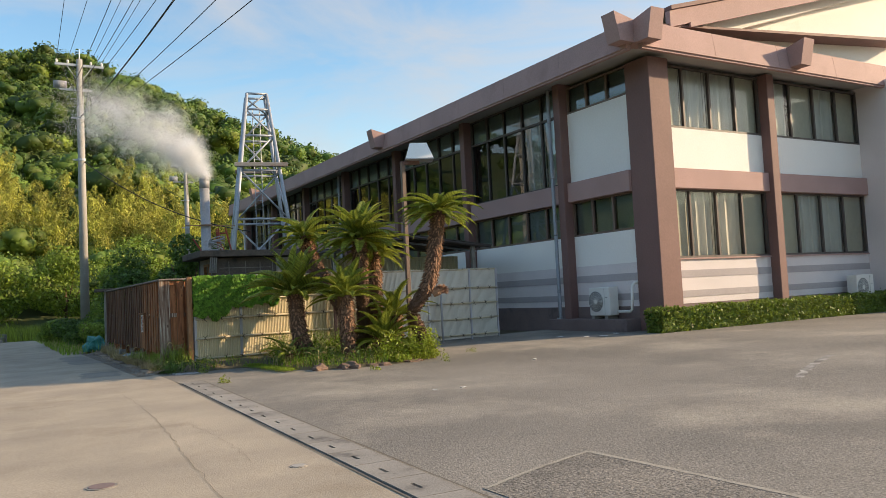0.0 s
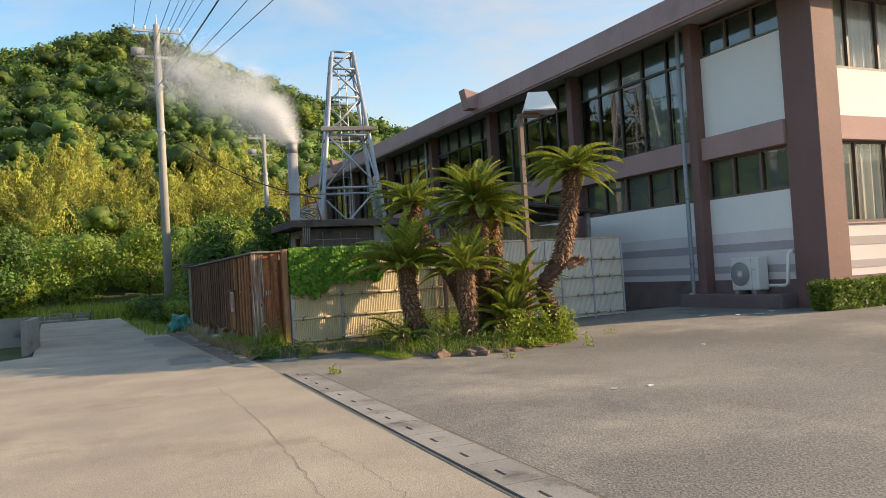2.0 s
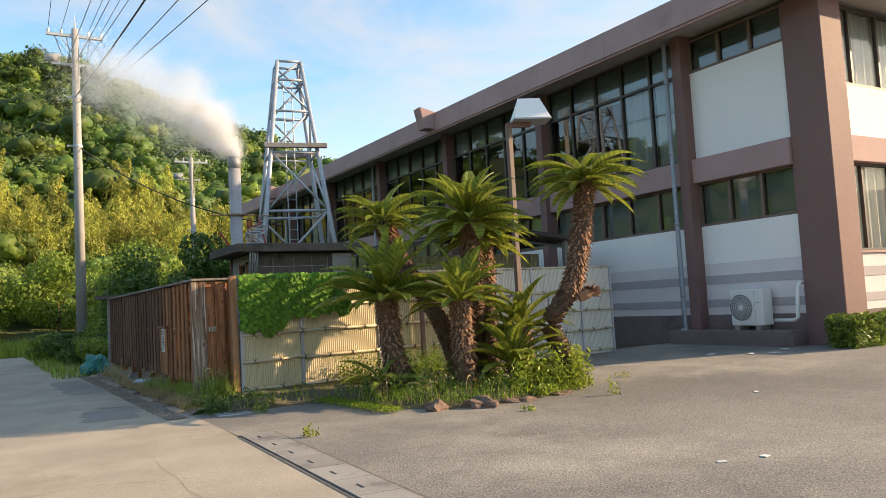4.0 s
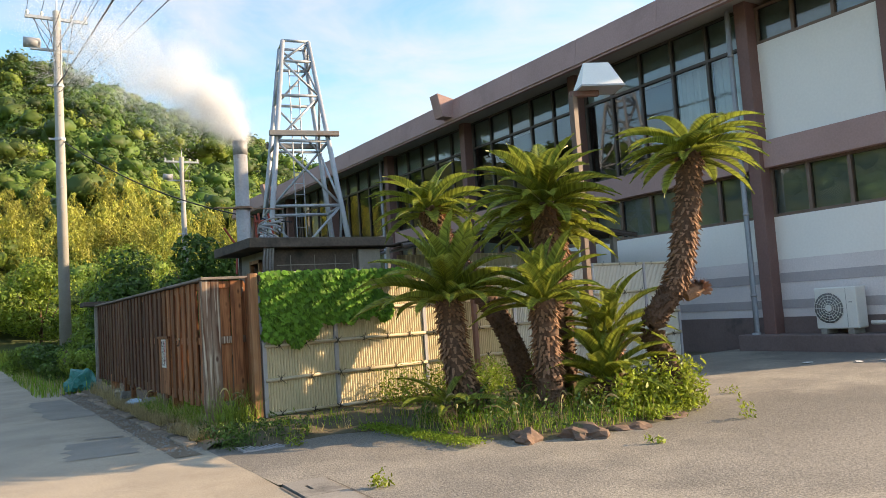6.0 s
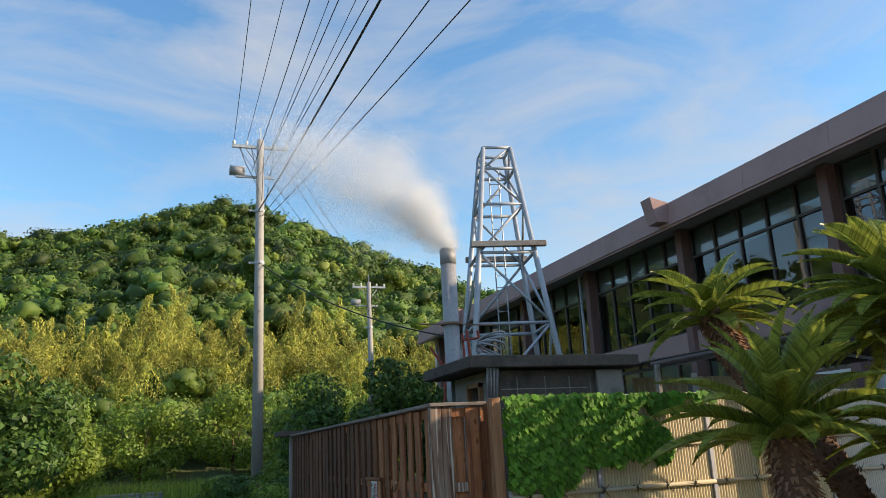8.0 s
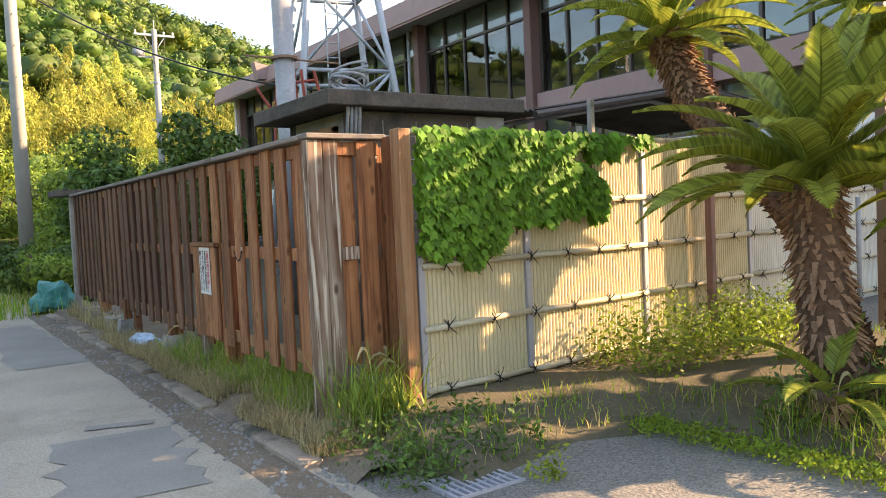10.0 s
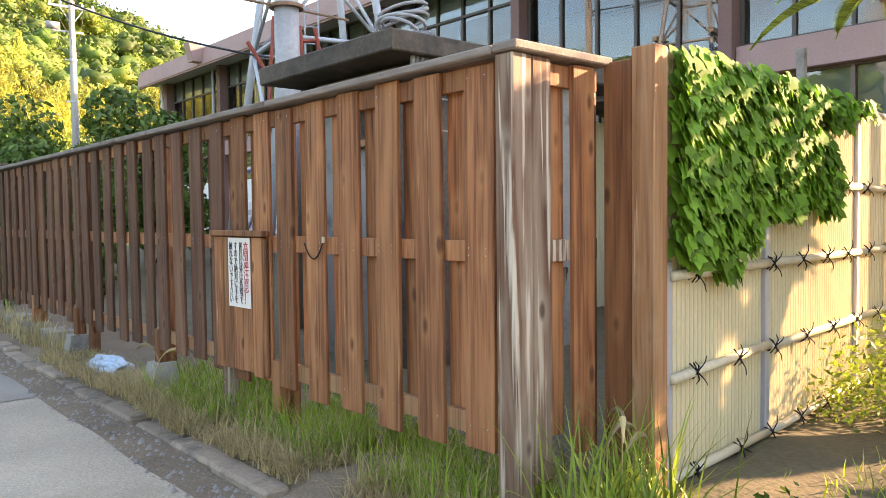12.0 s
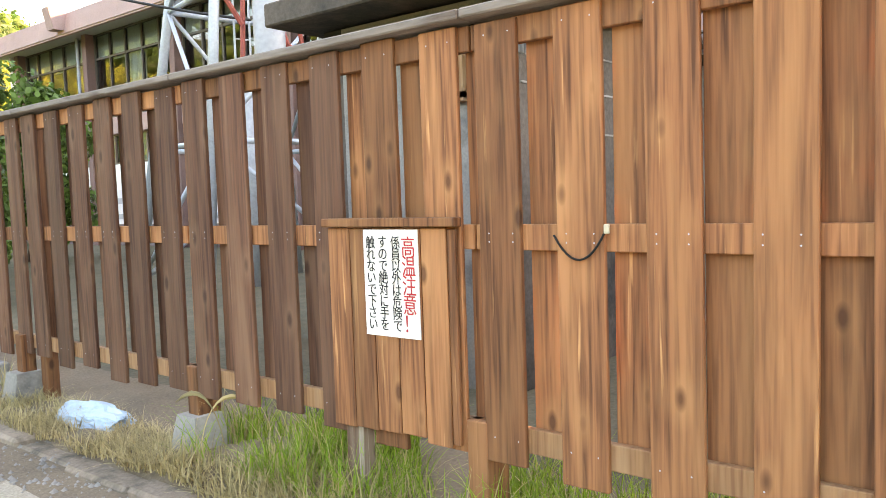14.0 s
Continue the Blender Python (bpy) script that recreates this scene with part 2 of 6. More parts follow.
M_BLIND = material("grey_green_blind", (0.36, 0.375, 0.33), 0.8, 0.2, 0.7, 10, 0.0)
M_SHADE = material("pale_grey_shade", (0.50, 0.52, 0.50), 0.8, 0.15, 0.7, 10, 0.0)
M_CURTAIN = material("white_curtain", (0.62, 0.60, 0.55), 0.9, 0.15, 2, 30, 0.0)
M_GLASS = glass_material("window_glass")
M_FRONTGLASS = glass_material("clear_window_glass", (0.84, 0.86, 0.84), 1.4)
M_CREAMBLIND = material("cream_blind", (0.58, 0.54, 0.45), 0.8, 0.2, 0.7, 10, 0.0)
M_STEEL = material("galvanised_paint", (0.40, 0.43, 0.47), 0.5, 0.3, 3.0, 30, 0.08, metal=0.25, stain=(0.22, 0.13, 0.08), stain_scale=3.0, stain_cover=0.34)
M_GREYPIPE = material("grey_pipe", (0.33, 0.33, 0.34), 0.5, 0.3, 2.0, 20, 0.05)
M_STACK = material("stack_metal", (0.33, 0.33, 0.34), 0.55, 0.35, 2.0, 20, 0.1, metal=0.2, stain=(0.22, 0.11, 0.06), stain_scale=1.6, stain_cover=0.42)
M_RED = material("red_oxide_paint", (0.35, 0.07, 0.05), 0.6, 0.3, 4, 30, 0.05)
M_POLE = material("concrete_pole", (0.36, 0.34, 0.31), 0.85, 0.25, 2, 30, 0.1)
M_CABLE = material("black_cable", (0.02, 0.02, 0.022), 0.6, 0.1, 3, 20, 0.0)
M_WOOD = board_material("brown_stained_board", (0.30, 0.116, 0.050), (0.085, 0.031, 0.014), (0.50, 0.235, 0.10), 0.42, 0.36)
M_WOODOLD = board_material("dark_weathered_board", (0.135, 0.056, 0.032), (0.055, 0.023, 0.014), (0.26, 0.145, 0.085), 0.3, 0.3)
M_WOODWORN = board_material("peeling_post_wood", (0.17, 0.085, 0.05), (0.07, 0.032, 0.02), (0.50, 0.43, 0.34), 0.9, 0.1)
M_WOODCAP = material("grey_weathered_cap_wood", (0.21, 0.175, 0.15), 0.9, 0.5, 1.5, 8.0, 0.5, tint=(0.10, 0.08, 0.07), stretch=(8, 1, 8), stain=(0.10, 0.06, 0.045), stain_scale=1.5, stain_cover=0.42, local=True)
M_WOODLIGHT = board_material("tan_post_wood", (0.36, 0.18, 0.085), (0.20, 0.085, 0.04), (0.50, 0.32, 0.19), 0.5, 0.08)
M_BAMBOO = material("synthetic_bamboo_screen", (0.58, 0.49, 0.31), 0.5, 0.22, 1.5, 30, 0.03, stretch=(3, 3, 0.6), rand=0.04)
# greyer copy of the cane colour, with the building's cool shade put in
M_SCREENSHADE = material("cool_shade_screen", (0.60, 0.57, 0.50), 0.55, 0.2, 1.5, 30, 0.03, stretch=(3, 3, 0.6))
M_RAIL = material("pale_bamboo_rail", (0.52, 0.45, 0.32), 0.55, 0.3, 3, 30, 0.05, rand=0.06)
M_ALU = material("grey_aluminium_post", (0.42, 0.42, 0.46), 0.45, 0.1, 3, 30, 0.0, metal=0.3)
M_CORD = material("black_palm_cord", (0.012, 0.011, 0.010), 0.9, 0.2, 5, 40, 0.0)
M_PLASTIC = material("ivory_plastic", (0.76, 0.74, 0.69), 0.5, 0.1, 3, 30, 0.0, stain=(0.45, 0.42, 0.37), stain_cover=0.38)
M_DARKGRILLE = material("dark_grille", (0.2, 0.2, 0.195), 0.5, 0.1, 3, 30, 0.0)
M_BARK = material("cycad_bark", (0.14, 0.082, 0.055), 0.95, 0.6, 6, 40, 0.8, tint=(0.03, 0.02, 0.015))
M_SCALE = material("cycad_leaf_base", (0.31, 0.175, 0.105), 0.9, 0.5, 9, 60, 0.4, tint=(0.08, 0.045, 0.03))
M_ROCK = material("garden_rock", (0.17, 0.108, 0.078), 0.9, 0.5, 3, 25, 0.7, tint=(0.09, 0.07, 0.06), stain=(0.07, 0.10, 0.025), stain_scale=2.5, stain_cover=0.44)
M_TEAL = material("teal_plastic_sheet", (0.03, 0.22, 0.19), 0.45, 0.3, 4, 30, 0.3)
M_PAPER = material("white_laminated_sheet", (0.74, 0.70, 0.64), 0.35, 0.06, 6, 60, 0.0, stain=(0.62, 0.56, 0.50), stain_scale=5, stain_cover=0.36)
M_REDINK = material("red_ink", (0.55, 0.03, 0.03), 0.6, 0.1, 9, 50, 0.0)
M_INK = material("black_ink", (0.02, 0.02, 0.02), 0.6, 0.1, 9, 50, 0.0)
M_BAG = material("pale_blue_plastic_bag", (0.34, 0.47, 0.58), 0.35, 0.3, 8, 40, 0.2)
M_FROND = leaf_material("cycad_frond", (0.25, 0.30, 0.052), 0.45, 0.38, 0.02, 0.45)
M_IVY = leaf_material("ivy_leaf", (0.13, 0.32, 0.035), 0.45, 0.65, 0.03, 0.45)
M_HEDGE = leaf_material("hedge_leaf", (0.15, 0.22, 0.035), 0.3, 0.5, 0.03, 0.5)
M_TREE = leaf_material("broad_leaf", (0.20, 0.30, 0.045), 0.4, 0.5, 0.04, 0.5)
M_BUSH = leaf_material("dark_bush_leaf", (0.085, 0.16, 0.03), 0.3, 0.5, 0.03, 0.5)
M_BAMBOOTREE = leaf_material("bamboo_leaf", (0.35, 0.37, 0.07), 0.35, 0.6, 0.04, 0.35, None, 0.4, 0.3)
M_GRASS = leaf_material("grass_blade", (0.23, 0.40, 0.042), 0.5, 0.6, 0.04, 0.5, dry=(0.55, 0.45, 0.21))
M_DRYGRASS = leaf_material("dry_grass_blade", (0.45, 0.37, 0.18), 0.3, 0.7, 0.04, 0.4)
M_WEED = leaf_material("weed_leaf", (0.26, 0.34, 0.045), 0.4, 0.5, 0.04, 0.5)
M_MOSS = leaf_material("moss_leaf", (0.20, 0.30, 0.03), 0.3, 0.8, 0.03, 0.3)
M_STEAM = leaf_material("steam", (0.93, 0.94, 0.95), 0.5, 1.0, 0.0, 0.02)
M_BEAM = material("grey_rusted_beam", (0.30, 0.28, 0.26), 0.75, 0.4, 3, 30, 0.2, stain=(0.24, 0.12, 0.07), stain_scale=2.5, stain_cover=0.48)
M_CLAY = material("rust_flat_steel", (0.25, 0.15, 0.10), 0.8, 0.4, 3, 30, 0.2)


# ---- building blocks ----
class Shape:
    """Collects vertices and faces for one mesh."""

    def __init__(self):
        self.v, self.f = [], []

    def add(self, verts, faces):
        o = len(self.v)
        self.v.extend(tuple(p) for p in verts)
        self.f.extend(tuple(i + o for i in q) for q in faces)
        return self

    def box(self, x0, x1, y0, y1, z0, z1, c=0.0, m=None):
        """A box; c chamfers its edges; m turns it."""
        if c <= 0:
            v = [(x, y, z) for z in (z0, z1) for y in (y0, y1) for x in (x0, x1)]
            f = [(0, 2, 3, 1), (4, 5, 7, 6), (0, 1, 5, 4), (2, 6, 7, 3), (0, 4, 6, 2), (1, 3, 7, 5)]
        else:
            v, idx = [], {}
            for i, x in enumerate((x0, x1)):
                for j, y in enumerate((y0, y1)):
                    for l, z in enumerate((z0, z1)):
                        sx, sy, sz = (c, -c)[i], (c, -c)[j], (c, -c)[l]
                        for a, p in enumerate(((x, y + sy, z + sz), (x + sx, y, z + sz), (x + sx, y + sy, z))):
                            idx[i, j, l, a] = len(v)
                            v.append(p)
            f = []
            for s in (0, 1):
                q = [idx[s, 0, 0, 0], idx[s, 1, 0, 0], idx[s, 1, 1, 0], idx[s, 0, 1, 0]]
                f.append(q if s else q[::-1])
                q = [idx[0, s, 0, 1], idx[1, s, 0, 1], idx[1, s, 1, 1], idx[0, s, 1, 1]]
                f.append(q[::-1] if s else q)
                q = [idx[0, 0, s, 2], idx[1, 0, s, 2], idx[1, 1, s, 2], idx[0, 1, s, 2]]
                f.append(q if s else q[::-1])
            for a in (0, 1):
                for b in (0, 1):
                    f.append((idx[a, b, 0, 0], idx[a, b, 1, 0], idx[a, b, 1, 1], idx[a, b, 0, 1]))
                    f.append((idx[a, 0, b, 0], idx[a, 1, b, 0], idx[a, 1, b, 2], idx[a, 0, b, 2]))
                    f.append((idx[0, a, b, 1], idx[1, a, b, 1], idx[1, a, b, 2], idx[0, a, b, 2]))
            for i in (0, 1):
                for j in (0, 1):
                    for l in (0, 1):
                        f.append((idx[i, j, l, 0], idx[i, j, l, 1], idx[i, j, l, 2]))
        if m is not None:
            v = [m @ Vector(p) for p in v]
        return self.add(v, f)

    def tube(self, points, radii, n=8, cap=True):
        """A round bar through points."""
        pts = [Vector(p) for p in points]
        if not hasattr(radii, "__len__"):
            radii = [radii] * len(pts)
        v, f = [], []
        ref = Vector((0.0, 0.0, 1.0))
        for i, p in enumerate(pts):
            d = (pts[min(i + 1, len(pts) - 1)] - pts[max(i - 1, 0)]).normalized()
            a = d.cross(ref)
            if a.length < 0.05:
                a = d.cross(Vector((1.0, 0.0, 0.0)))
            a.normalize()
            b = a.cross(d)
            for j in range(n):
                w = 2 * math.pi * j / n
                v.append(p + (a * math.cos(w) + b * math.sin(w)) * radii[i])
        for i in range(len(pts) - 1):
            for j in range(n):
                f.append((i * n + j, i * n + (j + 1) % n, (i + 1) * n + (j + 1) % n, (i + 1) * n + j))
        if cap:
            f.append(tuple(range(n))[::-1])
            f.append(tuple(range((len(pts) - 1) * n, len(pts) * n)))
        return self.add(v, f)

    def prism(self, outline, lift):
        """Extrudes a flat outline (3D points) by the vector lift."""
        n = len(outline)
        lift = Vector(lift)
        v = [Vector(p) for p in outline] + [Vector(p) + lift for p in outline]
        f = [tuple(range(n))[::-1], tuple(range(n, 2 * n))] + [(i, (i + 1) % n, (i + 1) % n + n, i + n) for i in range(n)]
        return self.add(v, f)

    def mesh(self, name, mat, smooth=False):
        me = bpy.data.meshes.new(name)
        me.from_pydata(self.v, [], self.f)
        me.materials.append(mat)
        if smooth:
            me.polygons.foreach_set("use_smooth", [True] * len(me.polygons))
        me.update()
        bm = bmesh.new()
        bm.from_mesh(me)
        bmesh.ops.recalc_face_normals(bm, faces=bm.faces)
        bm.to_mesh(me)
        bm.free()
        return me


def raw_mesh(name, verts, faces, mat):
    """A mesh from arrays, for leaves and blades."""
    me = bpy.data.meshes.new(name)
    verts = np.asarray(verts, dtype=np.float32).reshape(-1, 3)
    faces = np.asarray(faces, dtype=np.int32)
    k = faces.shape[1]
    me.vertices.add(len(verts))
    me.vertices.foreach_set("co", verts.ravel())
    me.loops.add(faces.size)
    me.loops.foreach_set("vertex_index", faces.ravel())
    me.polygons.add(len(faces))
    me.polygons.foreach_set("loop_start", np.arange(len(faces), dtype=np.int32) * k)
    me.materials.append(mat)
    me.update(calc_edges=True)
    me.validate()
    return me


def thing(name, label, category, at=(0, 0, 0), group="", kind=""):
    ob = new(name)
    ob.empty_display_size = 0.2
    ob.location = at
    return tagged(ob, label, category, group, kind)


def part(name, shape, mat, parent=None, label="", smooth=False, at=None):
    """Links a Shape (or a ready mesh) as one mesh object under a thing."""
    me = shape.mesh(name, mat, smooth) if isinstance(shape, Shape) else shape
    ob = new(name, me)
    if at is not None:
        ob.matrix_basis = at
    if parent is not None:
        ob.parent = parent
    if label:
        ob["label"] = label
    return ob


def single(name, shape, mat, label, category, smooth=False, group="", kind="", at=None):
    return tagged(part(name, shape, mat, None, "", smooth, at), label, category, group, kind)


rng = np.random.default_rng(7)


def leaf_quads(centres, size, normals=None, aspect=0.6, droop=0.0, jitter=0.55):
    """Small pointed leaf quads about the centres, turned at random or along the normals."""
    n = len(centres)
    a = rng.normal(size=(n, 3))
    if normals is not None:
        a = normals + jitter * a
    a /= np.linalg.norm(a, axis=1)[:, None]
    b = np.cross(a, rng.normal(size=(n, 3)))
    b[:, 2] -= droop
    b -= a * np.sum(a * b, axis=1)[:, None]
    b /= np.linalg.norm(b, axis=1)[:, None] + 1e-9
    c = np.cross(a, b)
    s = (size * rng.uniform(0.6, 1.35, n))[:, None] if np.isscalar(size) else (size * rng.uniform(0.7, 1.3, n))[:, None]
    b, c = b * s, c * s * aspect
    bend = a * s * 0.15
    v = np.stack([centres - b, centres - c * 0.9 + bend, centres + b, centres + c * 0.9 + bend], axis=1).reshape(-1, 3)
    return v, np.arange(4 * n).reshape(n, 4)


def blades(roots, height, width=0.008, lean=0.4, seg=3):
    """Curved grass blades from the roots."""
    n = len(roots)
    h = height * rng.uniform(0.45, 1.15, n)
    ang = rng.uniform(0, 2 * np.pi, n)
    d = np.stack([np.cos(ang), np.sin(ang), np.zeros(n)], 1)
    s = np.stack([-np.sin(ang), np.cos(ang), np.zeros(n)], 1)
    l = lean * rng.uniform(0.2, 1.5, n)
    verts = []
    for i in range(seg + 1):
        u = i / seg
        p = roots + d * (l * h * u * u)[:, None]
        p[:, 2] += h * (u - 0.35 * l * u * u)
        w = width * (1 - u * 0.95)
        verts += [p - s * w, p + s * w]
    v = np.stack(verts, 1).reshape(-1, 3)
    k = 2 * (seg + 1)
    base = np.arange(n)[:, None] * k
    f = np.concatenate([base + np.array([2 * i, 2 * i + 1, 2 * i + 3, 2 * i + 2]) for i in range(seg)], 0)
    return v, f


def merge(pieces):
    vs, fs, o = [], [], 0
    for v, f in pieces:
        vs.append(v)
        fs.append(f + o)
        o += len(v)
    return np.concatenate(vs), np.concatenate(fs)


def crown_points(centre, radii, n, lumps=9, hollow=0.55, small=0.3, large=0.55):
    """Points on the uneven lobes of a crown."""
    c = np.asarray(centre, dtype=float)
    lob = rng.normal(size=(lumps, 3))
    lob /= np.linalg.norm(lob, axis=1)[:, None]
    lob *= rng.uniform(0.35, 0.75, (lumps, 1))
    rad = rng.uniform(small, large, lumps)
    which = rng.integers(0, lumps, n)
    d = rng.normal(size=(n, 3))
    d /= np.linalg.norm(d, axis=1)[:, None]
    r = rad[which] * rng.uniform(hollow, 1.0, n) ** 0.5
    p = lob[which] + d * r[:, None]
    return c + p * np.asarray(radii), d


# ---- ground, road, lot ----
def lot_height(x):
    u = min(max((x - 7.0) / 7.5, 0.0), 1.0)
    return 0.10 * u * u * (3 - 2 * u)


def sheet(x0, x1, y0, y1, nx, ny, height):
    s = Shape()
    v = [(x0 + (x1 - x0) * i / nx, y0 + (y1 - y0) * j / ny, 0) for j in range(ny + 1) for i in range(nx + 1)]
    v = [(x, y, height(x, y)) for x, y, _ in v]
    f = [(j * (nx + 1) + i, j * (nx + 1) + i + 1, (j + 1) * (nx + 1) + i + 1, (j + 1) * (nx + 1) + i) for j in range(ny) for i in range(nx)]
    return s.add(v, f)


single("ground", sheet(-1500, 1500, -1500, 1500, 2, 2, lambda x, y: -0.06), M_GRASSGROUND, "grassy earth that reaches the horizon", "ground", kind="structure")


def gutter_x(y):
    return 2.41 + 0.05 * (y - 4.6)


def road_edge(y):
    return gutter_x(y) if y < 14.5 else 2.9 + 0.012 * (y - 14.5)


s = Shape()
ys = [-30 + 2.5 * i for i in range(31)]
v = [(x, y, 0.0) for y in ys for x in (-3.4 if y < 22 else max(-3.4, -0.85 - 0.03 * (y - 24)), road_edge(y))]
s.add(v, [(2 * i, 2 * i + 1, 2 * i + 3, 2 * i + 2) for i in range(len(ys) - 1)])
single("road", s, M_ROAD, "worn grey concrete lane with cracks and patches", "road", kind="structure")
s = Shape()
ys = [-30.0, -20.0, -10.0, -4.0, 0.0, 4.0, 8.0, 12.0, 14.19, 14.2, 16.0, 18.6]
xs_u = [i / 16 for i in range(17)]
v = []
for y in ys:
    for u in xs_u:
        x_in = gutter_x(y) + 0.40 if y < 14.195 else road_edge(y)
        x = x_in + (44 - x_in) * u ** 1.6
        v.append((x, y, lot_height(x)))
s.add(v, [(j * 17 + i, j * 17 + i + 1, (j + 1) * 17 + i + 1, (j + 1) * 17 + i) for j in range(len(ys) - 1) for i in range(16)])
single("pavement", s, M_ASPHALT, "old patched asphalt of the car park with pale wear marks", "car park", kind="structure")

# ---- the two-storey building ----
WX, FY = 15.0, 14.6
PILLARS = [17.85, 23.2, 28.6, 34.0, 39.4, 44.8, 50.2]
END_Y, EAST = 50.2, 44.0
building = thing("office_building", "long two-storey building with brown bands and white wall panels", "building", (WX, FY, 0))
OFF = Matrix.Translation((-WX, -FY, 0))


def bpart(name, shape, mat, label="", parent=None, smooth=False):
    ob = part(name, shape, mat, parent or building, label, smooth)
    if parent is None:
        ob.matrix_basis = OFF
    return ob


def window(x0, x1, z0, z1, panes, rail=None, facing="x", plane=WX, curtain=(), blind=()):
    """A glazed bay: frame, and panes in front of the dark room backing. x0..x1 runs along the wall."""
    fr = Shape()
    w = 0.035
    frame_mat = M_FRAMETAN if facing == "x" and rail is None else M_FRAME

    def bar(a0, a1, b0, b1, d0=0.0, d1=0.09):
        if facing == "x":
            fr.box(plane + d0, plane + d1, a0, a1, b0, b1)
        else:
            fr.box(a0, a1, plane + d0, plane + d1, b0, b1)
    step = (x1 - x0) / panes
    out, inn = [(x0, z0), (x1, z0), (x1, z1), (x0, z1)], [(x0 + 2 * w, z0 + 0.06), (x1 - 2 * w, z0 + 0.06), (x1 - 2 * w, z1 - 0.05), (x0 + 2 * w, z1 - 0.05)]
    ring = [(plane + d, u, z) if facing == "x" else (u, plane + d, z) for d in (0.0, 0.09) for u, z in out + inn]
    fr.add(ring, [(k, (k + 1) % 4, 4 + (k + 1) % 4, 4 + k) for k in range(4)] + [(12 + k, 12 + (k + 1) % 4, 8 + (k + 1) % 4, 8 + k) for k in range(4)]
           + [(4 + k, 4 + (k + 1) % 4, 12 + (k + 1) % 4, 12 + k) for k in range(4)] + [(8 + k, 8 + (k + 1) % 4, (k + 1) % 4, k) for k in range(4)])
    win = bpart("window", fr, frame_mat)
    for i in range(1, panes):
        fr = Shape()
        bar(x0 + step * i - w, x0 + step * i + w, z0 + 0.06, z1 - 0.05, 0.004)
        bpart("mullion", fr, frame_mat, "", win)
    if rail:
        fr = Shape()
        bar(x0 + 2 * w, x1 - 2 * w, rail - 0.035, rail + 0.035, 0.008)
        bpart("transom", fr, M_FRAME, "", win)
    for i in range(panes):
        a, b = x0 + step * i + w, x0 + step * (i + 1) - w
        for lo, hi in (((z0 + 0.06, rail - 0.035), (rail + 0.035, z1 - 0.05)) if rail else ((z0 + 0.06, z1 - 0.05),)):
            d = plane + 0.055 + 0.006 * (i % 2)
            tilt = 0.0015 * math.sin(i * 2.7 + x0)
            if facing == "x":
                quad = [(d + tilt, a, lo), (d + tilt, a, hi), (d - tilt, b, hi), (d - tilt, b, lo)]
            else:
                quad = [(a, d + tilt, lo), (b, d - tilt, lo), (b, d - tilt, hi), (a, d + tilt, hi)]
            g = bpart("pane", raw_mesh("pane", quad, [(0, 1, 2, 3)], M_GLASS if facing == "x" else M_FRONTGLASS), None, "", win)
            g.visible_shadow = False
        if rail:
            h = Shape()
            h.box(*((plane + 0.13, plane + 0.136, a, b, rail - 0.10 * ((i * 5 + int(x0)) % 3 == 0), z1 - 0.02)))
            bpart("roller_blind", h, M_SHADE, "pale grey roller blind", win)
        for group_, mat, depth in ((curtain, M_CURTAIN, 0.16), (blind, M_BLIND if facing == "x" else M_CREAMBLIND, 0.14)):
            if i in group_:
                c = Shape()
                n = 14 if mat is M_CURTAIN else 2
                amp = 0.035 if mat is M_CURTAIN else 0.0
                vv = []
                for j in range(n + 1):
                    u = a + (b - a) * j / n
                    dd = plane + depth + amp * math.sin(j * 2.4 + i)
                    for z in (z0 + 0.05, z1 - 0.02):
                        vv.append((dd, u, z) if facing == "x" else (u, dd, z))
                c.add(vv, [(2 * j, 2 * j + 2, 2 * j + 3, 2 * j + 1) for j in range(n)])
                bpart("curtain" if mat is M_CURTAIN else "blind", c, mat, "white gathered curtain" if mat is M_CURTAIN else ("drawn grey-green blind" if mat is M_BLIND else "drawn cream blind"), win)
    return win


# walls of the long side, storey by storey
bays = [(15.05, 17.6)] + [(PILLARS[i] + 0.03, PILLARS[i + 1] - 0.27) for i in range(len(PILLARS) - 1)]
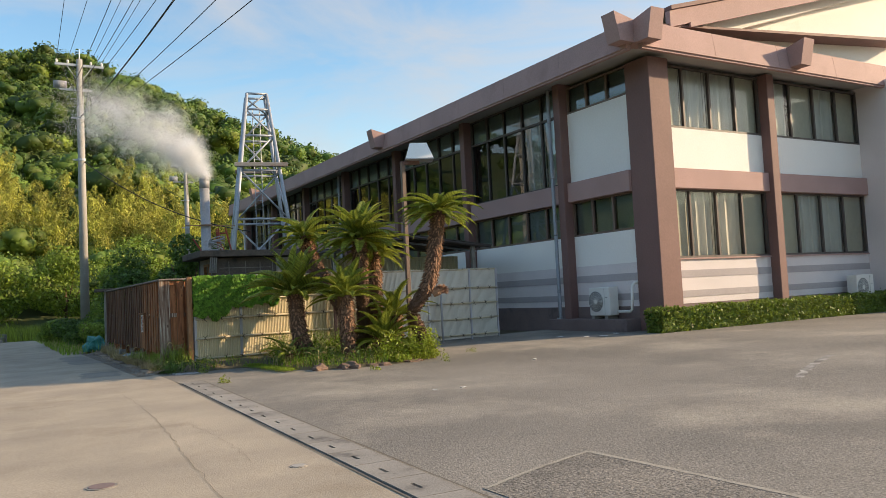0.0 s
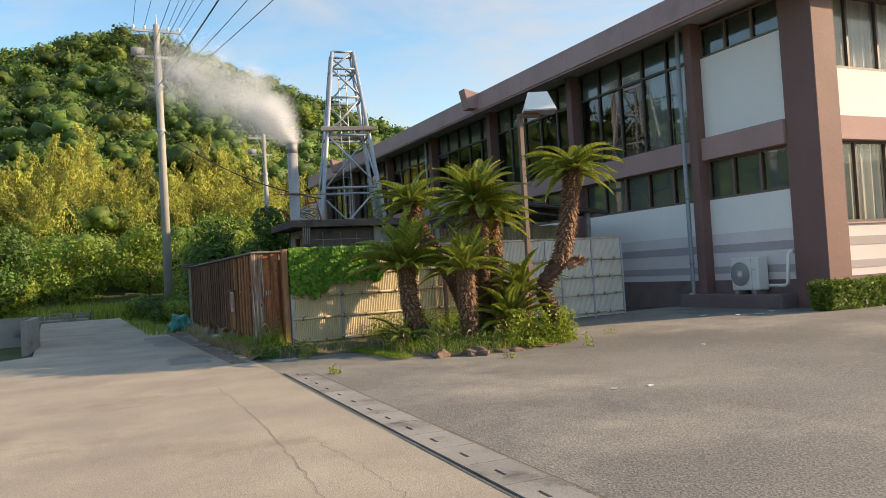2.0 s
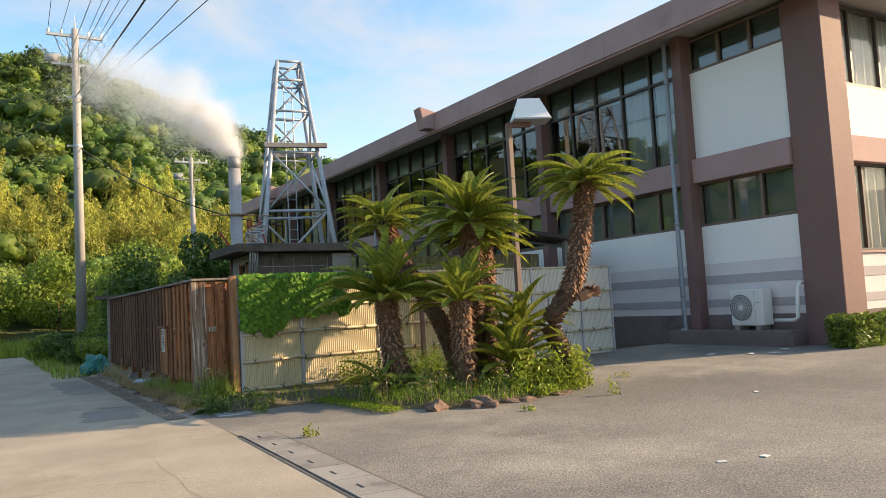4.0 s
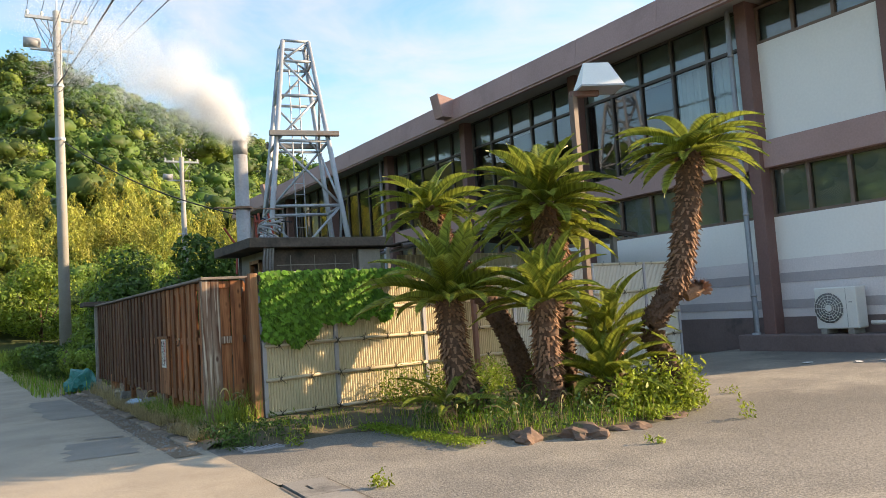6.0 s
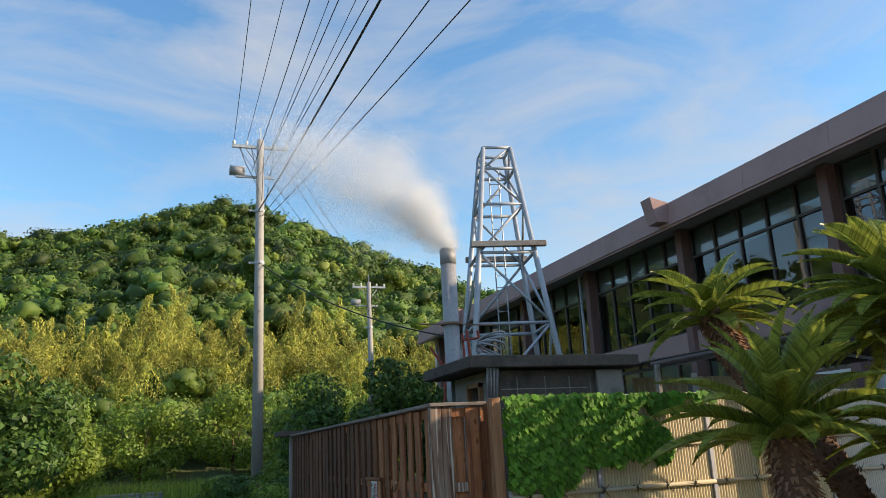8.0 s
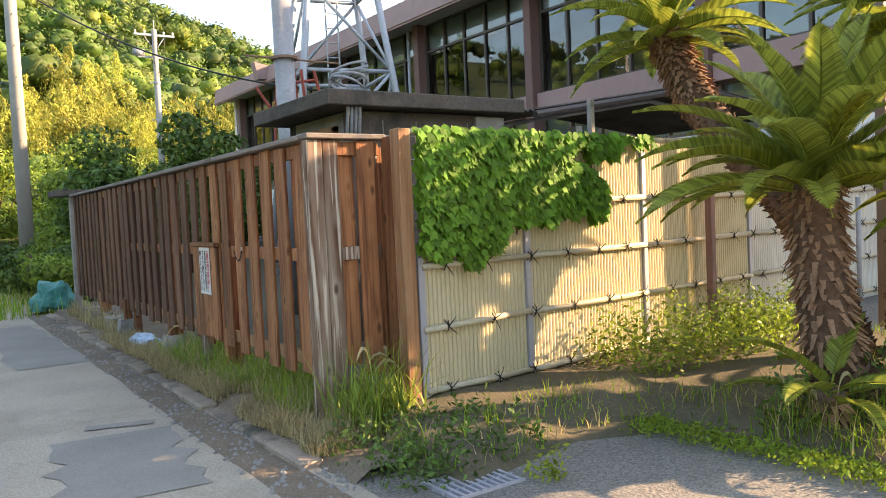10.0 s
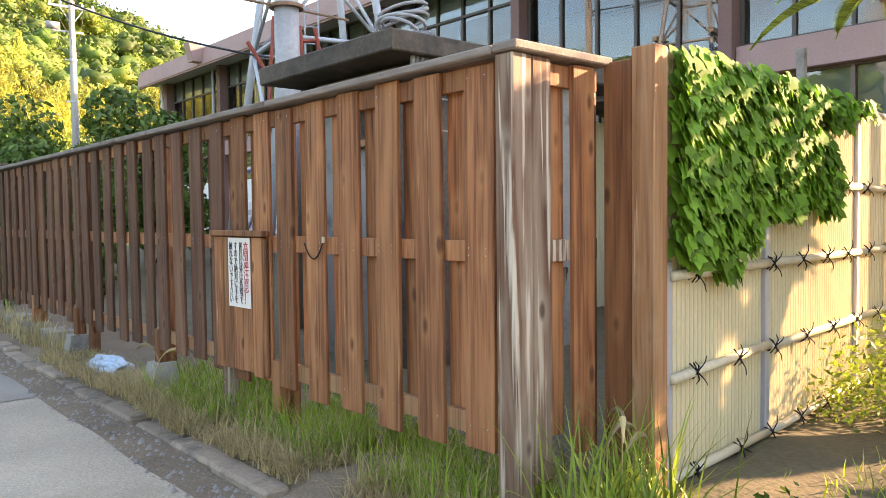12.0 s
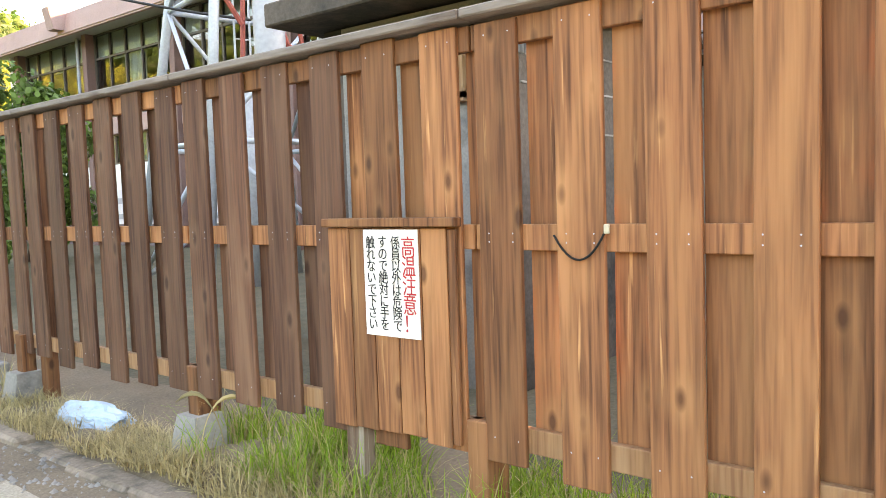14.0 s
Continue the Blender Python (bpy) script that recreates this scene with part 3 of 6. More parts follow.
for i, (a, b) in enumerate(bays):
    bpart("wall", Shape().box(WX - 0.02, WX + 0.25, a, b, 0.0, 0.75), M_PLINTH, "grey cement plinth")
    for z0, z1, mt in ((0.75, 0.92, M_GREYWALL), (0.92, 1.10, M_STRIPE), (1.10, 1.45, M_GREYWALL), (1.45, 1.65, M_STRIPE), (1.65, 1.93, M_GREYWALL)):
        bpart("wall", Shape().box(WX - (0.012 if mt is M_STRIPE else 0.0), WX + 0.25, a, b, z0, z1), mt, "light grey wall with darker stripes")
    bpart("wall", Shape().box(WX, WX + 0.25, a, b, 1.93, 2.82), M_WHITE, "white painted wall panel")
    bpart("beam", Shape().box(WX - 0.16, WX + 0.25, a, b, 3.85, 4.42, 0.01), M_BROWN, "brown floor band")
    window(a, b, 2.82, 3.85, 3 if i == 0 else 5, None, "x", WX, (), range(5))
    if i == 0:
        bpart("wall", Shape().box(WX, WX + 0.25, a, b, 4.42, 6.5), M_WHITE, "white painted wall panel")
        window(a, b, 6.5, 7.3, 3, None, "x", WX, (), range(3))
    else:
        window(a, b, 4.42, 7.4, 5, 6.55, "x", WX, (0, 1) if i == 1 else ((2,) if i == 5 else ()), ())
    # backing wall and floor, coloured dark in place of interior shade
    bpart("room_wall", Shape().box(WX + 2.6, WX + 2.7, a - 0.27, b + 0.27, 0.1, 7.4), M_ROOM, "dark backing wall with the room's dimness in its colour")
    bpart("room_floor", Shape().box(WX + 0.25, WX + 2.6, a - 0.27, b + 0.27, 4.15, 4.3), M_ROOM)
for y in PILLARS:
    bpart("pillar", Shape().box(WX - 0.30, WX + 0.25, y - 0.26, y + 0.025, 0.0, 7.42, 0.015), M_PILLAR, "dark brown pillar")
bpart("pillar", Shape().box(WX - 0.08, WX + 0.66, FY - 0.42, FY + 0.45, 0.0, 7.3, 0.015), M_PILLAR, "dark brown corner pillar")
# front side
FP = [15.58, 20.05, 24.9]
for i in range(2):
    a, b = (FP[i] if i == 0 else FP[i] + 0.16), FP[i + 1] - (0.16 if i == 0 else 0.0)
    for z0, z1, mt in ((0.0, 0.75, M_PLINTH), (0.75, 0.92, M_GREYWALL), (0.92, 1.10, M_STRIPE), (1.10, 1.45, M_GREYWALL), (1.45, 1.65, M_STRIPE), (1.65, 1.94, M_GREYWALL)):
        bpart("wall", Shape().box(a, b, FY - (0.012 if mt is M_STRIPE else 0.0), FY + 0.25, z0, z1), mt, "light grey wall with darker stripes")
    bpart("wall", Shape().box(a, b, FY, FY + 0.25, 4.42, 5.56), M_WHITE, "white painted wall panel")
    bpart("beam", Shape().box(a, b, FY - 0.16, FY + 0.25, 3.87, 4.42, 0.01), M_BROWN, "brown floor band")
    bpart("window_sill", Shape().box(a, b, FY - 0.05, FY + 0.02, 1.94, 1.98), M_BROWN)
    window(a, b, 1.98, 3.87, 4, None, "y", FY, (1, 2) if i == 0 else (1, 2), (0, 3))
    window(a, b, 5.56, 7.3, 4, None, "y", FY, (1, 2) if i == 0 else (0, 2), (0, 3) if i == 0 else (1, 3))
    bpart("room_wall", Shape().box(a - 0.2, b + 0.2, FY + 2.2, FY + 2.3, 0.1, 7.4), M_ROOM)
bpart("pillar", Shape().box(FP[1] - 0.16, FP[1] + 0.16, FY - 0.3, FY + 0.25, 0.0, 7.35, 0.012), M_PILLAR, "narrow dark brown pillar")
# wing that stands forward, and the rest of the block
bpart("wing_wall", Shape().box(24.9, EAST, 12.4, 24.0, 0.0, 7.5), M_GREYWALL, "grey side wall of the entrance wing")
bpart("wall", Shape().box(WX + 2.8, EAST, 24.0, END_Y, 0.0, 7.4), M_GREYWALL)
bpart("wall", Shape().box(WX - 0.3, WX + 2.8, END_Y + 0.26, END_Y + 0.5, 0.0, 7.42), M_GREYWALL, "grey end wall")

# eaves: soffit, fascia with flared beam ends
EX, EYY, EEND = 13.9, 13.6, END_Y + 1.1
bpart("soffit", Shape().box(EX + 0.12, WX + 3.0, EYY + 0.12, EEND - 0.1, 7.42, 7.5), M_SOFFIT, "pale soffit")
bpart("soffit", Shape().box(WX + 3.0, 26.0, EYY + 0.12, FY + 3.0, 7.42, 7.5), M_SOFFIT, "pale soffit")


def fascia_x(y0, y1):
    """A sloping fascia board along the long side, from y0 to y1."""
    s = Shape()
    prof = [(EX + 0.16, 7.24), (EX + 0.04, 7.24), (EX + 0.04, 7.30), (EX, 7.30), (EX + 0.10, 7.98), (EX + 0.24, 7.98)]
    s.prism([(x, y0, z) for x, z in prof], (0, y1 - y0 - 0.008, 0))
    return s


def fascia_y(x0, x1):
    s = Shape()
    prof = [(EYY + 0.16, 7.24), (EYY + 0.04, 7.24), (EYY + 0.04, 7.30), (EYY, 7.30), (EYY + 0.10, 7.98), (EYY + 0.24, 7.98)]
    s.prism([(x0, y, z) for y, z in prof], (x1 - x0 - 0.008, 0, 0))
    return s


y = EYY + 0.3
while y < EEND - 0.1:
    y2 = min(y + 2.7, EEND)
    bpart("fascia_board", fascia_x(y, y2), M_BROWN, "brown metal fascia panel")
    y = y2
x = EX + 0.3
while x < 26.0:
    bpart("fascia_board", fascia_y(x, x + 2.7), M_BROWN, "brown metal fascia panel")
    x += 2.7


def beam_end_x(y, w=0.23):
    """A flared beam end that breaks out through the fascia of the long side."""
    s = Shape()
    z0, z1 = 7.40, 8.12
    lo = [(EX + 0.5, y - w, z0), (EX - 0.34, y - w, z0), (EX - 0.34, y + w, z0), (EX + 0.5, y + w, z0)]
    hi = [(EX + 0.5, y - w, z1 - 0.22), (EX - 0.5, y - w, z1), (EX - 0.5, y + w, z1), (EX + 0.5, y + w, z1 - 0.22)]
    return s.add(lo + hi, [(3, 2, 1, 0), (4, 5, 6, 7), (0, 1, 5, 4), (1, 2, 6, 5), (2, 3, 7, 6), (3, 0, 4, 7)])


def beam_end_y(x, w=0.23):
    s = Shape()
    z0, z1 = 7.38, 8.10
    lo = [(x - w, EYY + 0.5, z0), (x - w, EYY - 0.34, z0), (x + w, EYY - 0.34, z0), (x + w, EYY + 0.5, z0)]
    hi = [(x - w, EYY + 0.5, z1 - 0.22), (x - w, EYY - 0.5, z1), (x + w, EYY - 0.5, z1), (x + w, EYY + 0.5, z1 - 0.22)]
    return s.add(lo + hi, [(0, 1, 2, 3), (7, 6, 5, 4), (4, 5, 1, 0), (5, 6, 2, 1), (6, 7, 3, 2), (7, 4, 0, 3)])


for y in (EYY + 0.36, 28.0, 44.6):
    bpart("beam_end", beam_end_x(y), M_BROWN, "flared brown beam end")
for x in (EX + 0.36, 20.3):
    bpart("beam_end", beam_end_y(x), M_BROWN, "flared brown beam end")
# roof slopes and the gable over the front
rs = Shape()
RIDGE_X, RIDGE_Z = 27.0, 12.2
rs.add([(EX + 0.2, EYY + 0.2, 7.95), (EX + 0.2, EEND, 7.95), (RIDGE_X, EEND, 7.95 + 1.2), (RIDGE_X, EYY + 0.2, 7.95 + 1.2), (EX + 0.2, EYY + 0.2, 7.9), (EX + 0.2, EEND, 7.9), (RIDGE_X, EEND, 9.05), (RIDGE_X, EYY + 0.2, 9.05)],
       [(0, 1, 2, 3), (7, 6, 5, 4), (0, 4, 5, 1), (1, 5, 6, 2), (2, 6, 7, 3), (3, 7, 4, 0)])
bpart("roof", rs, M_PILLAR, "low brown roof")
bpart("gable_wall", Shape().prism([(16.3, 14.5, 7.95), (30.0, 14.5, 7.95), (30.0, 14.5, 12.45), (16.3, 14.5, 8.45)], (0, 0.25, 0)), M_WHITE, "cream gable wall")
bpart("gable_board", Shape().prism([(15.4, 13.75, 7.98), (30.0, 13.75, 12.05), (30.0, 13.75, 12.5), (15.4, 13.75, 8.42)], (0, 0.16, 0)), M_BROWN, "brown barge board")
bpart("gable_board", Shape().prism([(16.1, 13.69, 8.05), (30.0, 13.69, 11.93), (30.0, 13.69, 12.07), (16.1, 13.69, 8.19)], (0, 0.06, 0)), M_BROWN, "narrow brown trim under the barge board")
bpart("gable_board", Shape().prism([(17.2, 14.2, 8.05), (30.0, 14.2, 11.95), (30.0, 14.2, 12.3), (17.2, 14.2, 8.6)], (0, 0.29, 0)), M_WHITE, "cream inner barge board")
bpart("gable_roof", Shape().prism([(15.4, 13.68, 8.43), (30.0, 13.68, 12.51), (30.0, 13.68, 12.62), (15.4, 13.68, 8.54)], (0, 4.5, 0)), M_PILLAR, "brown gable roof")
# downpipes
def downpipe(y):
    s = Shape()
    s.tube([(WX - 0.40, y, 7.3), (WX - 0.40, y, 0.42), (WX - 0.45, y - 0.02, 0.34), (WX - 0.50, y - 0.03, 0.1)], 0.055, 10)
    for z in (1.2, 2.9, 4.6, 6.3):
        s.tube([(WX - 0.40, y, z), (WX - 0.40, y, z + 0.05)], 0.066, 10)
    s.tube([(WX - 0.45, y - 0.02, 0.46), (WX - 0.45, y - 0.02, 0.28)], 0.085, 10)
    return bpart("downpipe", s, M_GREYPIPE, "grey downpipe", None, True)


for y in (17.96, 34.12, 44.92):
    downpipe(y)


# ---- gutter, kerb and verge along the lane ----
def gutter_slab(y0, length):
    """A gutter cover stone with two drain slots, open towards the road."""
    s = Shape()
    w, z0, z1 = 0.36, -0.05, 0.006
    a, b, c = 0.12, 0.15, 0.03
    s.box(0.0, w, 0.004, length - 0.004, z0, z1 - 0.03)
    s.box(0.0, a, 0.004, length - 0.004, z1 - 0.03, z1)
    s.box(b, w, 0.004, length - 0.004, z1 - 0.03, z1)
    s.box(a, b, 0.004, length / 2 - 0.08, z1 - 0.03, z1)
    s.box(a, b, length / 2 + 0.08, length - 0.004, z1 - 0.03, z1)
    return s


gutter = tagged(new("gutter"), "row of concrete gutter covers with slots", "gutter", kind="structure")
slab_mesh = gutter_slab(0, 0.6).mesh("gutter_cover", M_CONCRETE)
for i in range(48):
    y = -14.0 + 0.6 * i
    if y < 14.2:
        part("gutter_cover", slab_mesh, None, gutter, at=pose(gutter_x(y) + 0.03, y, 0, 0, 0, -2.86))
kerb = tagged(new("kerb"), "low worn concrete kerb beside the verge", "kerb", kind="structure")
kerb_mesh = Shape().box(0, 0.15, 0.004, 0.596, -0.05, 0.05, 0.018).mesh("kerb_stone", M_KERB)
for i in range(19):
    part("kerb_stone", kerb_mesh, None, kerb, at=pose(2.78 + 0.018 * math.sin(i * 1.7), 17.0 + 0.6 * i, -0.016 * (i % 3), 0, 0.8 * math.sin(i), 0.5 * math.sin(i * 2.1)))


def verge_height(x, y):
    return 0.065 + 0.04 * noise.noise((x * 1.3, y * 1.3, 0.3)) + 0.03 * noise.noise((x * 5, y * 5, 2.0))


single("verge", sheet(2.84, 3.98, 16.6, 28.6, 13, 90, lambda x, y: verge_height(x, y) - 0.10 * max(0.0, 1 - (x - 2.84) / 0.17)), M_DIRT, "strip of dry soil under the fence", "verge", smooth=True, kind="structure")


def bed_edge(a):
    """Front outline of the planted bed, from the fence corner round to the far fence."""
    pts = [(3.15, 16.75), (3.35, 16.15), (4.3, 16.35), (4.95, 16.05), (5.05, 14.75), (5.6, 13.98), (6.4, 13.75), (7.4, 13.85), (8.1, 14.2), (8.35, 15.2), (8.4, 17.7)]
    u = a * (len(pts) - 1)
    i = min(int(u), len(pts) - 2)
    f = u - i
    return (pts[i][0] * (1 - f) + pts[i + 1][0] * f, pts[i][1] * (1 - f) + pts[i + 1][1] * f)


def fence_y(x):
    return 17.42 + 0.0785 * (x - 3.9)


s = Shape()
NB, MB_ = 60, 10
v = []
for i in range(NB + 1):
    ex, ey = bed_edge(i / NB)
    bx = 3.9 + (8.7 - 3.9) * i / NB
    by = fence_y(bx) + 0.2
    for j in range(MB_ + 1):
        f = j / MB_
        x, y = ex * (1 - f) + bx * f, ey * (1 - f) + by * f
        h = 0.02 + 0.13 * min(1, f * 4) + 0.05 * noise.noise((x * 2, y * 2, 1.0))
        v.append((x, y, h if j else 0.0))
s.add(v, [(i * (MB_ + 1) + j, (i + 1) * (MB_ + 1) + j, (i + 1) * (MB_ + 1) + j + 1, i * (MB_ + 1) + j + 1) for i in range(NB) for j in range(MB_)])
single("verge_dirt", sheet(2.42, 2.86, 16.35, 27.8, 6, 70, lambda x, y: 0.007 + (0.0 if 2.5 < x < 2.8 else -0.016) - 0.012 * max(0.0, noise.noise((x * 1.5, y * 0.9, 4.0))) * (x < 2.7)), M_DIRT, "strip of brown dirt and grit beside the kerb", "verge", smooth=True, kind="structure")
single("planted_bed", s, M_SOIL, "raised bed of soil and moss", "bed", smooth=True, kind="structure")
single("yard_ground", sheet(3.9, 15.0, 17.9, 52.0, 6, 8, lambda x, y: 0.012), M_SOIL, "bare yard behind the fences", "ground", kind="structure")

# ---- brown board fence ----
FX, FZ0, FZ1 = 3.25, 0.35, 1.94
board_meshes = []
for i in range(5):
    b = Shape().box(-0.011, 0.011, -0.086, 0.086, FZ0 + 0.012 * ((i * 7) % 5 - 2), FZ1 - 0.004 * i, 0.003)
    board_meshes.append(b.mesh("board", M_WOOD))
back_meshes = []
for i in range(4):
    back_meshes.append(Shape().box(-0.010, 0.010, -0.076, 0.076, FZ0 + 0.07 + 0.01 * i, FZ1 - 0.02, 0.003).mesh("back_board", M_WOOD))
old_boards, old_backs = [], []
for src_list, dst_list in ((board_meshes, old_boards), (back_meshes, old_backs)):
    for src_mesh in src_list:
        old_mesh = src_mesh.copy()
        old_mesh.materials[0] = M_WOODOLD
        dst_list.append(old_mesh)
rail_mesh = Shape().box(-0.016, 0.016, 0.0, 1.80, -0.045, 0.045, 0.003).mesh("rail", M_WOOD)
low_rail_mesh = rail_mesh.copy()
low_rail_mesh.materials[0] = M_WOODLIGHT
post_mesh = Shape().box(-0.04, 0.04, -0.045, 0.045, -0.02, 1.93, 0.004).mesh("post", M_WOOD)
cap_mesh = Shape().box(-0.055, 0.105, 0.003, 1.807, 1.945, 1.98, 0.006).mesh("cap_rail", M_WOODCAP)
foot_mesh = Shape().prism([(-0.11, -0.11, 0.0), (0.11, -0.11, 0.0), (0.11, 0.11, 0.0), (-0.11, 0.11, 0.0)], (0, 0, 0.02)).add([(-0.11, -0.11, 0.02), (0.11, -0.11, 0.02), (0.11, 0.11, 0.02), (-0.11, 0.11, 0.02), (-0.08, -0.08, 0.2), (0.08, -0.08, 0.2), (0.08, 0.08, 0.2), (-0.08, 0.08, 0.2)], [(0, 1, 5, 4), (1, 2, 6, 5), (2, 3, 7, 6), (3, 0, 4, 7), (4, 5, 6, 7)]).mesh("post_base", M_CONCRETE)
wood_fence = thing("board_fence", "brown-stained wooden fence of overlapping upright boards with weathered cap", "fence", (FX, 17.72, 0))
pr = random.Random(5)
HATCH = (19.59, 20.25)
for p in range(5):
    y0 = 1.81 * p
    for z in (1.885, 1.175, 0.455):
        part("rail", rail_mesh if z > 0.5 else low_rail_mesh, None, wood_fence, "" if z > 0.5 else "pale worn bottom rail", at=pose(0.028, y0 + 0.004, z))
    part("cap_rail", cap_mesh, None, wood_fence, "grey weathered cap board", at=pose(0, y0, 0))
    if p:
        part("post", post_mesh, None, wood_fence, at=pose(0.085, y0, 0))
        if p in (2, 3):
            part("post_base", foot_mesh, None, wood_fence, "tapered concrete post base", at=pose(0.02 if p != 3 else -0.02, y0 + 0.15 * (p == 3), 0.05))
        part("post", Shape().box(-0.045, 0.045, -0.045, 0.045, 0.2, 0.5, 0.004), M_WOOD, wood_fence, at=pose(0.03 if p != 3 else 0.0, y0 + 0.15 * (p == 3), 0))
    for i in range(6):
        yc = y0 + 0.13 + 0.31 * i + pr.uniform(-0.008, 0.008)
        tw = pose(-0.0 + pr.uniform(-0.002, 0.002), yc, 0, pr.uniform(-0.25, 0.25), pr.uniform(-0.25, 0.25), pr.uniform(-1, 1))
        part("board", (old_boards if y0 + 0.31 * i > 2.4 else board_meshes)[pr.randrange(5)], None, wood_fence, at=tw)
        if i < 5:
            part("back_board", (old_backs if y0 + 0.31 * i > 2.4 else back_meshes)[pr.randrange(4)], None, wood_fence, at=pose(0.056, yc + 0.158 + pr.uniform(-0.012, 0.012), 0, pr.uniform(-0.3, 0.3), 0, 0))
nails = Shape()
for p in range(5):
    for i in range(6):
        for z in (1.88, 1.16, 1.19, 0.455):
            for dy in (-0.05, 0.05):
                y = 1.81 * p + 0.13 + 0.31 * i + dy
                nails.add([(-0.0132, y + 0.003 * math.cos(t), z + 0.003 * math.sin(t)) for t in (k * math.pi / 3 for k in range(6))], [(0, 1, 2, 3, 4, 5)])
tagged(part("nail_heads", nails, M_ALU, wood_fence, "pale nail heads"), kind="stuff")
# corner post and the short return
part("corner_post", Shape().box(-0.04, 0.07, -0.10, -0.002, 0.02, 1.942, 0.006), M_WOODWORN, wood_fence, "peeling weathered corner post")
part("corner_post", Shape().box(0.073, 0.185, -0.098, -0.006, 0.25, 1.942, 0.006), M_WOODWORN, wood_fence, "peeling weathered corner board")
part("back_board", Shape().box(0.19, 0.33, -0.035, -0.015, 0.4, 1.9, 0.003), M_WOOD, wood_fence)
part("board", Shape().box(0.325, 0.462, -0.095, -0.07, 0.32, 1.935, 0.003), M_WOOD, wood_fence)
part("back_board", Shape().box(0.455, 0.56, -0.03, -0.01, 0.3, 1.9, 0.003), M_WOOD, wood_fence)
for z in (1.885, 1.175):
    part("rail", Shape().box(0.18, 0.513, -0.068, -0.038, z - 0.045, z + 0.045, 0.003), M_WOODWORN if z < 1.5 else M_WOOD, wood_fence)
part("brace", Shape().prism([(0.20, -0.034, 0.62), (0.26, -0.034, 0.62), (0.36, -0.034, 1.1), (0.30, -0.034, 1.1)], (0, 0.02, 0)), M_WOODWORN, wood_fence, "slanting brace")
part("brace", Shape().prism([(0.38, -0.064, 1.5), (0.42, -0.064, 1.5), (0.51, -0.064, 1.84), (0.47, -0.064, 1.84)], (0, 0.02, 0)), M_WOODWORN, wood_fence, "slanting brace")
part("cap_rail", Shape().box(-0.055, 0.545, -0.13, -0.002, 1.946, 1.982, 0.006), M_WOODCAP, wood_fence, "grey weathered cap board")
part("end_post", Shape().box(0.50, 0.60, -0.36, -0.25, 0.05, 2.0, 0.006), M_WOODLIGHT, wood_fence, "orange-brown end post")
part("end_post", Shape().box(0.515, 0.575, -0.245, -0.10, 0.05, 1.96, 0.005), M_WOOD, wood_fence, "reddish-brown end post")
# hatch with its lintel, and a leg below it
hatch = part("hatch", Shape().box(-0.034, -0.016, HATCH[0] - 17.72, HATCH[0] + 0.035 - 17.72, 0.40, 1.205, 0.003), M_WOOD, wood_fence, "small boarded access hatch")
for i in range(5):
    a = HATCH[0] - 17.72 + 0.04 + i * 0.126
    part("hatch_board", Shape().box(-0.036, -0.014, a, a + 0.121, 0.385 + 0.006 * ((i * 3) % 4), 1.21, 0.003), M_WOOD, hatch)
part("lintel", Shape().box(-0.06, -0.012, HATCH[0] - 17.74, HATCH[1] - 17.70, 1.215, 1.25, 0.004), M_WOOD, wood_fence, "small rain ledge over the hatch")
part("hatch_leg", Shape().box(-0.02, 0.05, HATCH[1] - 17.72 - 0.14, HATCH[1] - 17.72 - 0.04, 0.0, 0.5, 0.004), M_WOODWORN, wood_fence, "pale stub post")
# latch cord
part("latch_cord", Shape().tube([(-0.016, 1.275 + 0.19 * u, 1.205 - 0.09 * 4 * u * (1 - u) - 0.02 * u) for u in (i / 12 for i in range(13))], 0.004, 6), M_CORD, wood_fence, "dark cord loop", True)
part("latch_tag", Shape().box(-0.026, -0.014, 1.262, 1.28, 1.19, 1.222, 0.003), M_RAIL, wood_fence, "small pale tag")
# far end: pale post and small roof board
part("gate_post", Shape().box(-0.05, 0.06, 9.06, 9.17, 0.0, 1.95, 0.006), M_CONCRETE, wood_fence, "pale grey end post")
part("gate_cap", Shape().box(-0.28, 0.5, 9.0, 9.7, 1.96, 2.06, 0.01), M_DARKCONC, wood_fence, "dark end coping")


def text_mesh(body, size):
    cu = bpy.data.curves.new("writing", "FONT")
    cu.body, cu.size, cu.align_x, cu.align_y = body, size, "CENTER", "TOP"
    cu.space_line = 0.86
    cu.extrude = 0.0006
    tmp = new("writing", cu)
    me = bpy.data.meshes.new_from_object(tmp.evaluated_get(bpy.context.evaluated_depsgraph_get()))
    bpy.data.objects.remove(tmp)
    return me


notice = thing("warning_notice", "white warning sheet with red and black writing on the hatch", "notice", (FX - 0.042, 19.9, 0.995))
part("sheet", Shape().box(-0.002, 0.002, -0.142, 0.142, -0.21, 0.21), M_PAPER, notice)
for body, yy, size, mt in (("高温注意！", -0.095, 0.072, M_REDINK), ("係員以外は危険で", -0.03, 0.051, M_INK), ("すので絶対に手を", 0.038, 0.051, M_INK), ("触れないで下さい", 0.102, 0.051, M_INK)):
    me = text_mesh("\n".join(body), size)
    me.materials.clear()
    me.materials.append(mt)
    zs = [q.co.y for q in me.vertices] or [0, 1]
    k = 0.37 / max(0.01, max(zs) - min(zs))
    part("writing", me, None, notice, at=pose(-0.004, yy, 0.185 - max(zs) * k, 90, 0, -90) @ Matrix.Diagonal((1, k, 1, 1)))

# ---- bamboo-look screen fence ----
BX0, BX1 = 3.88, 12.46
BL = math.hypot(BX1 - BX0, fence_y(BX1) - fence_y(BX0))
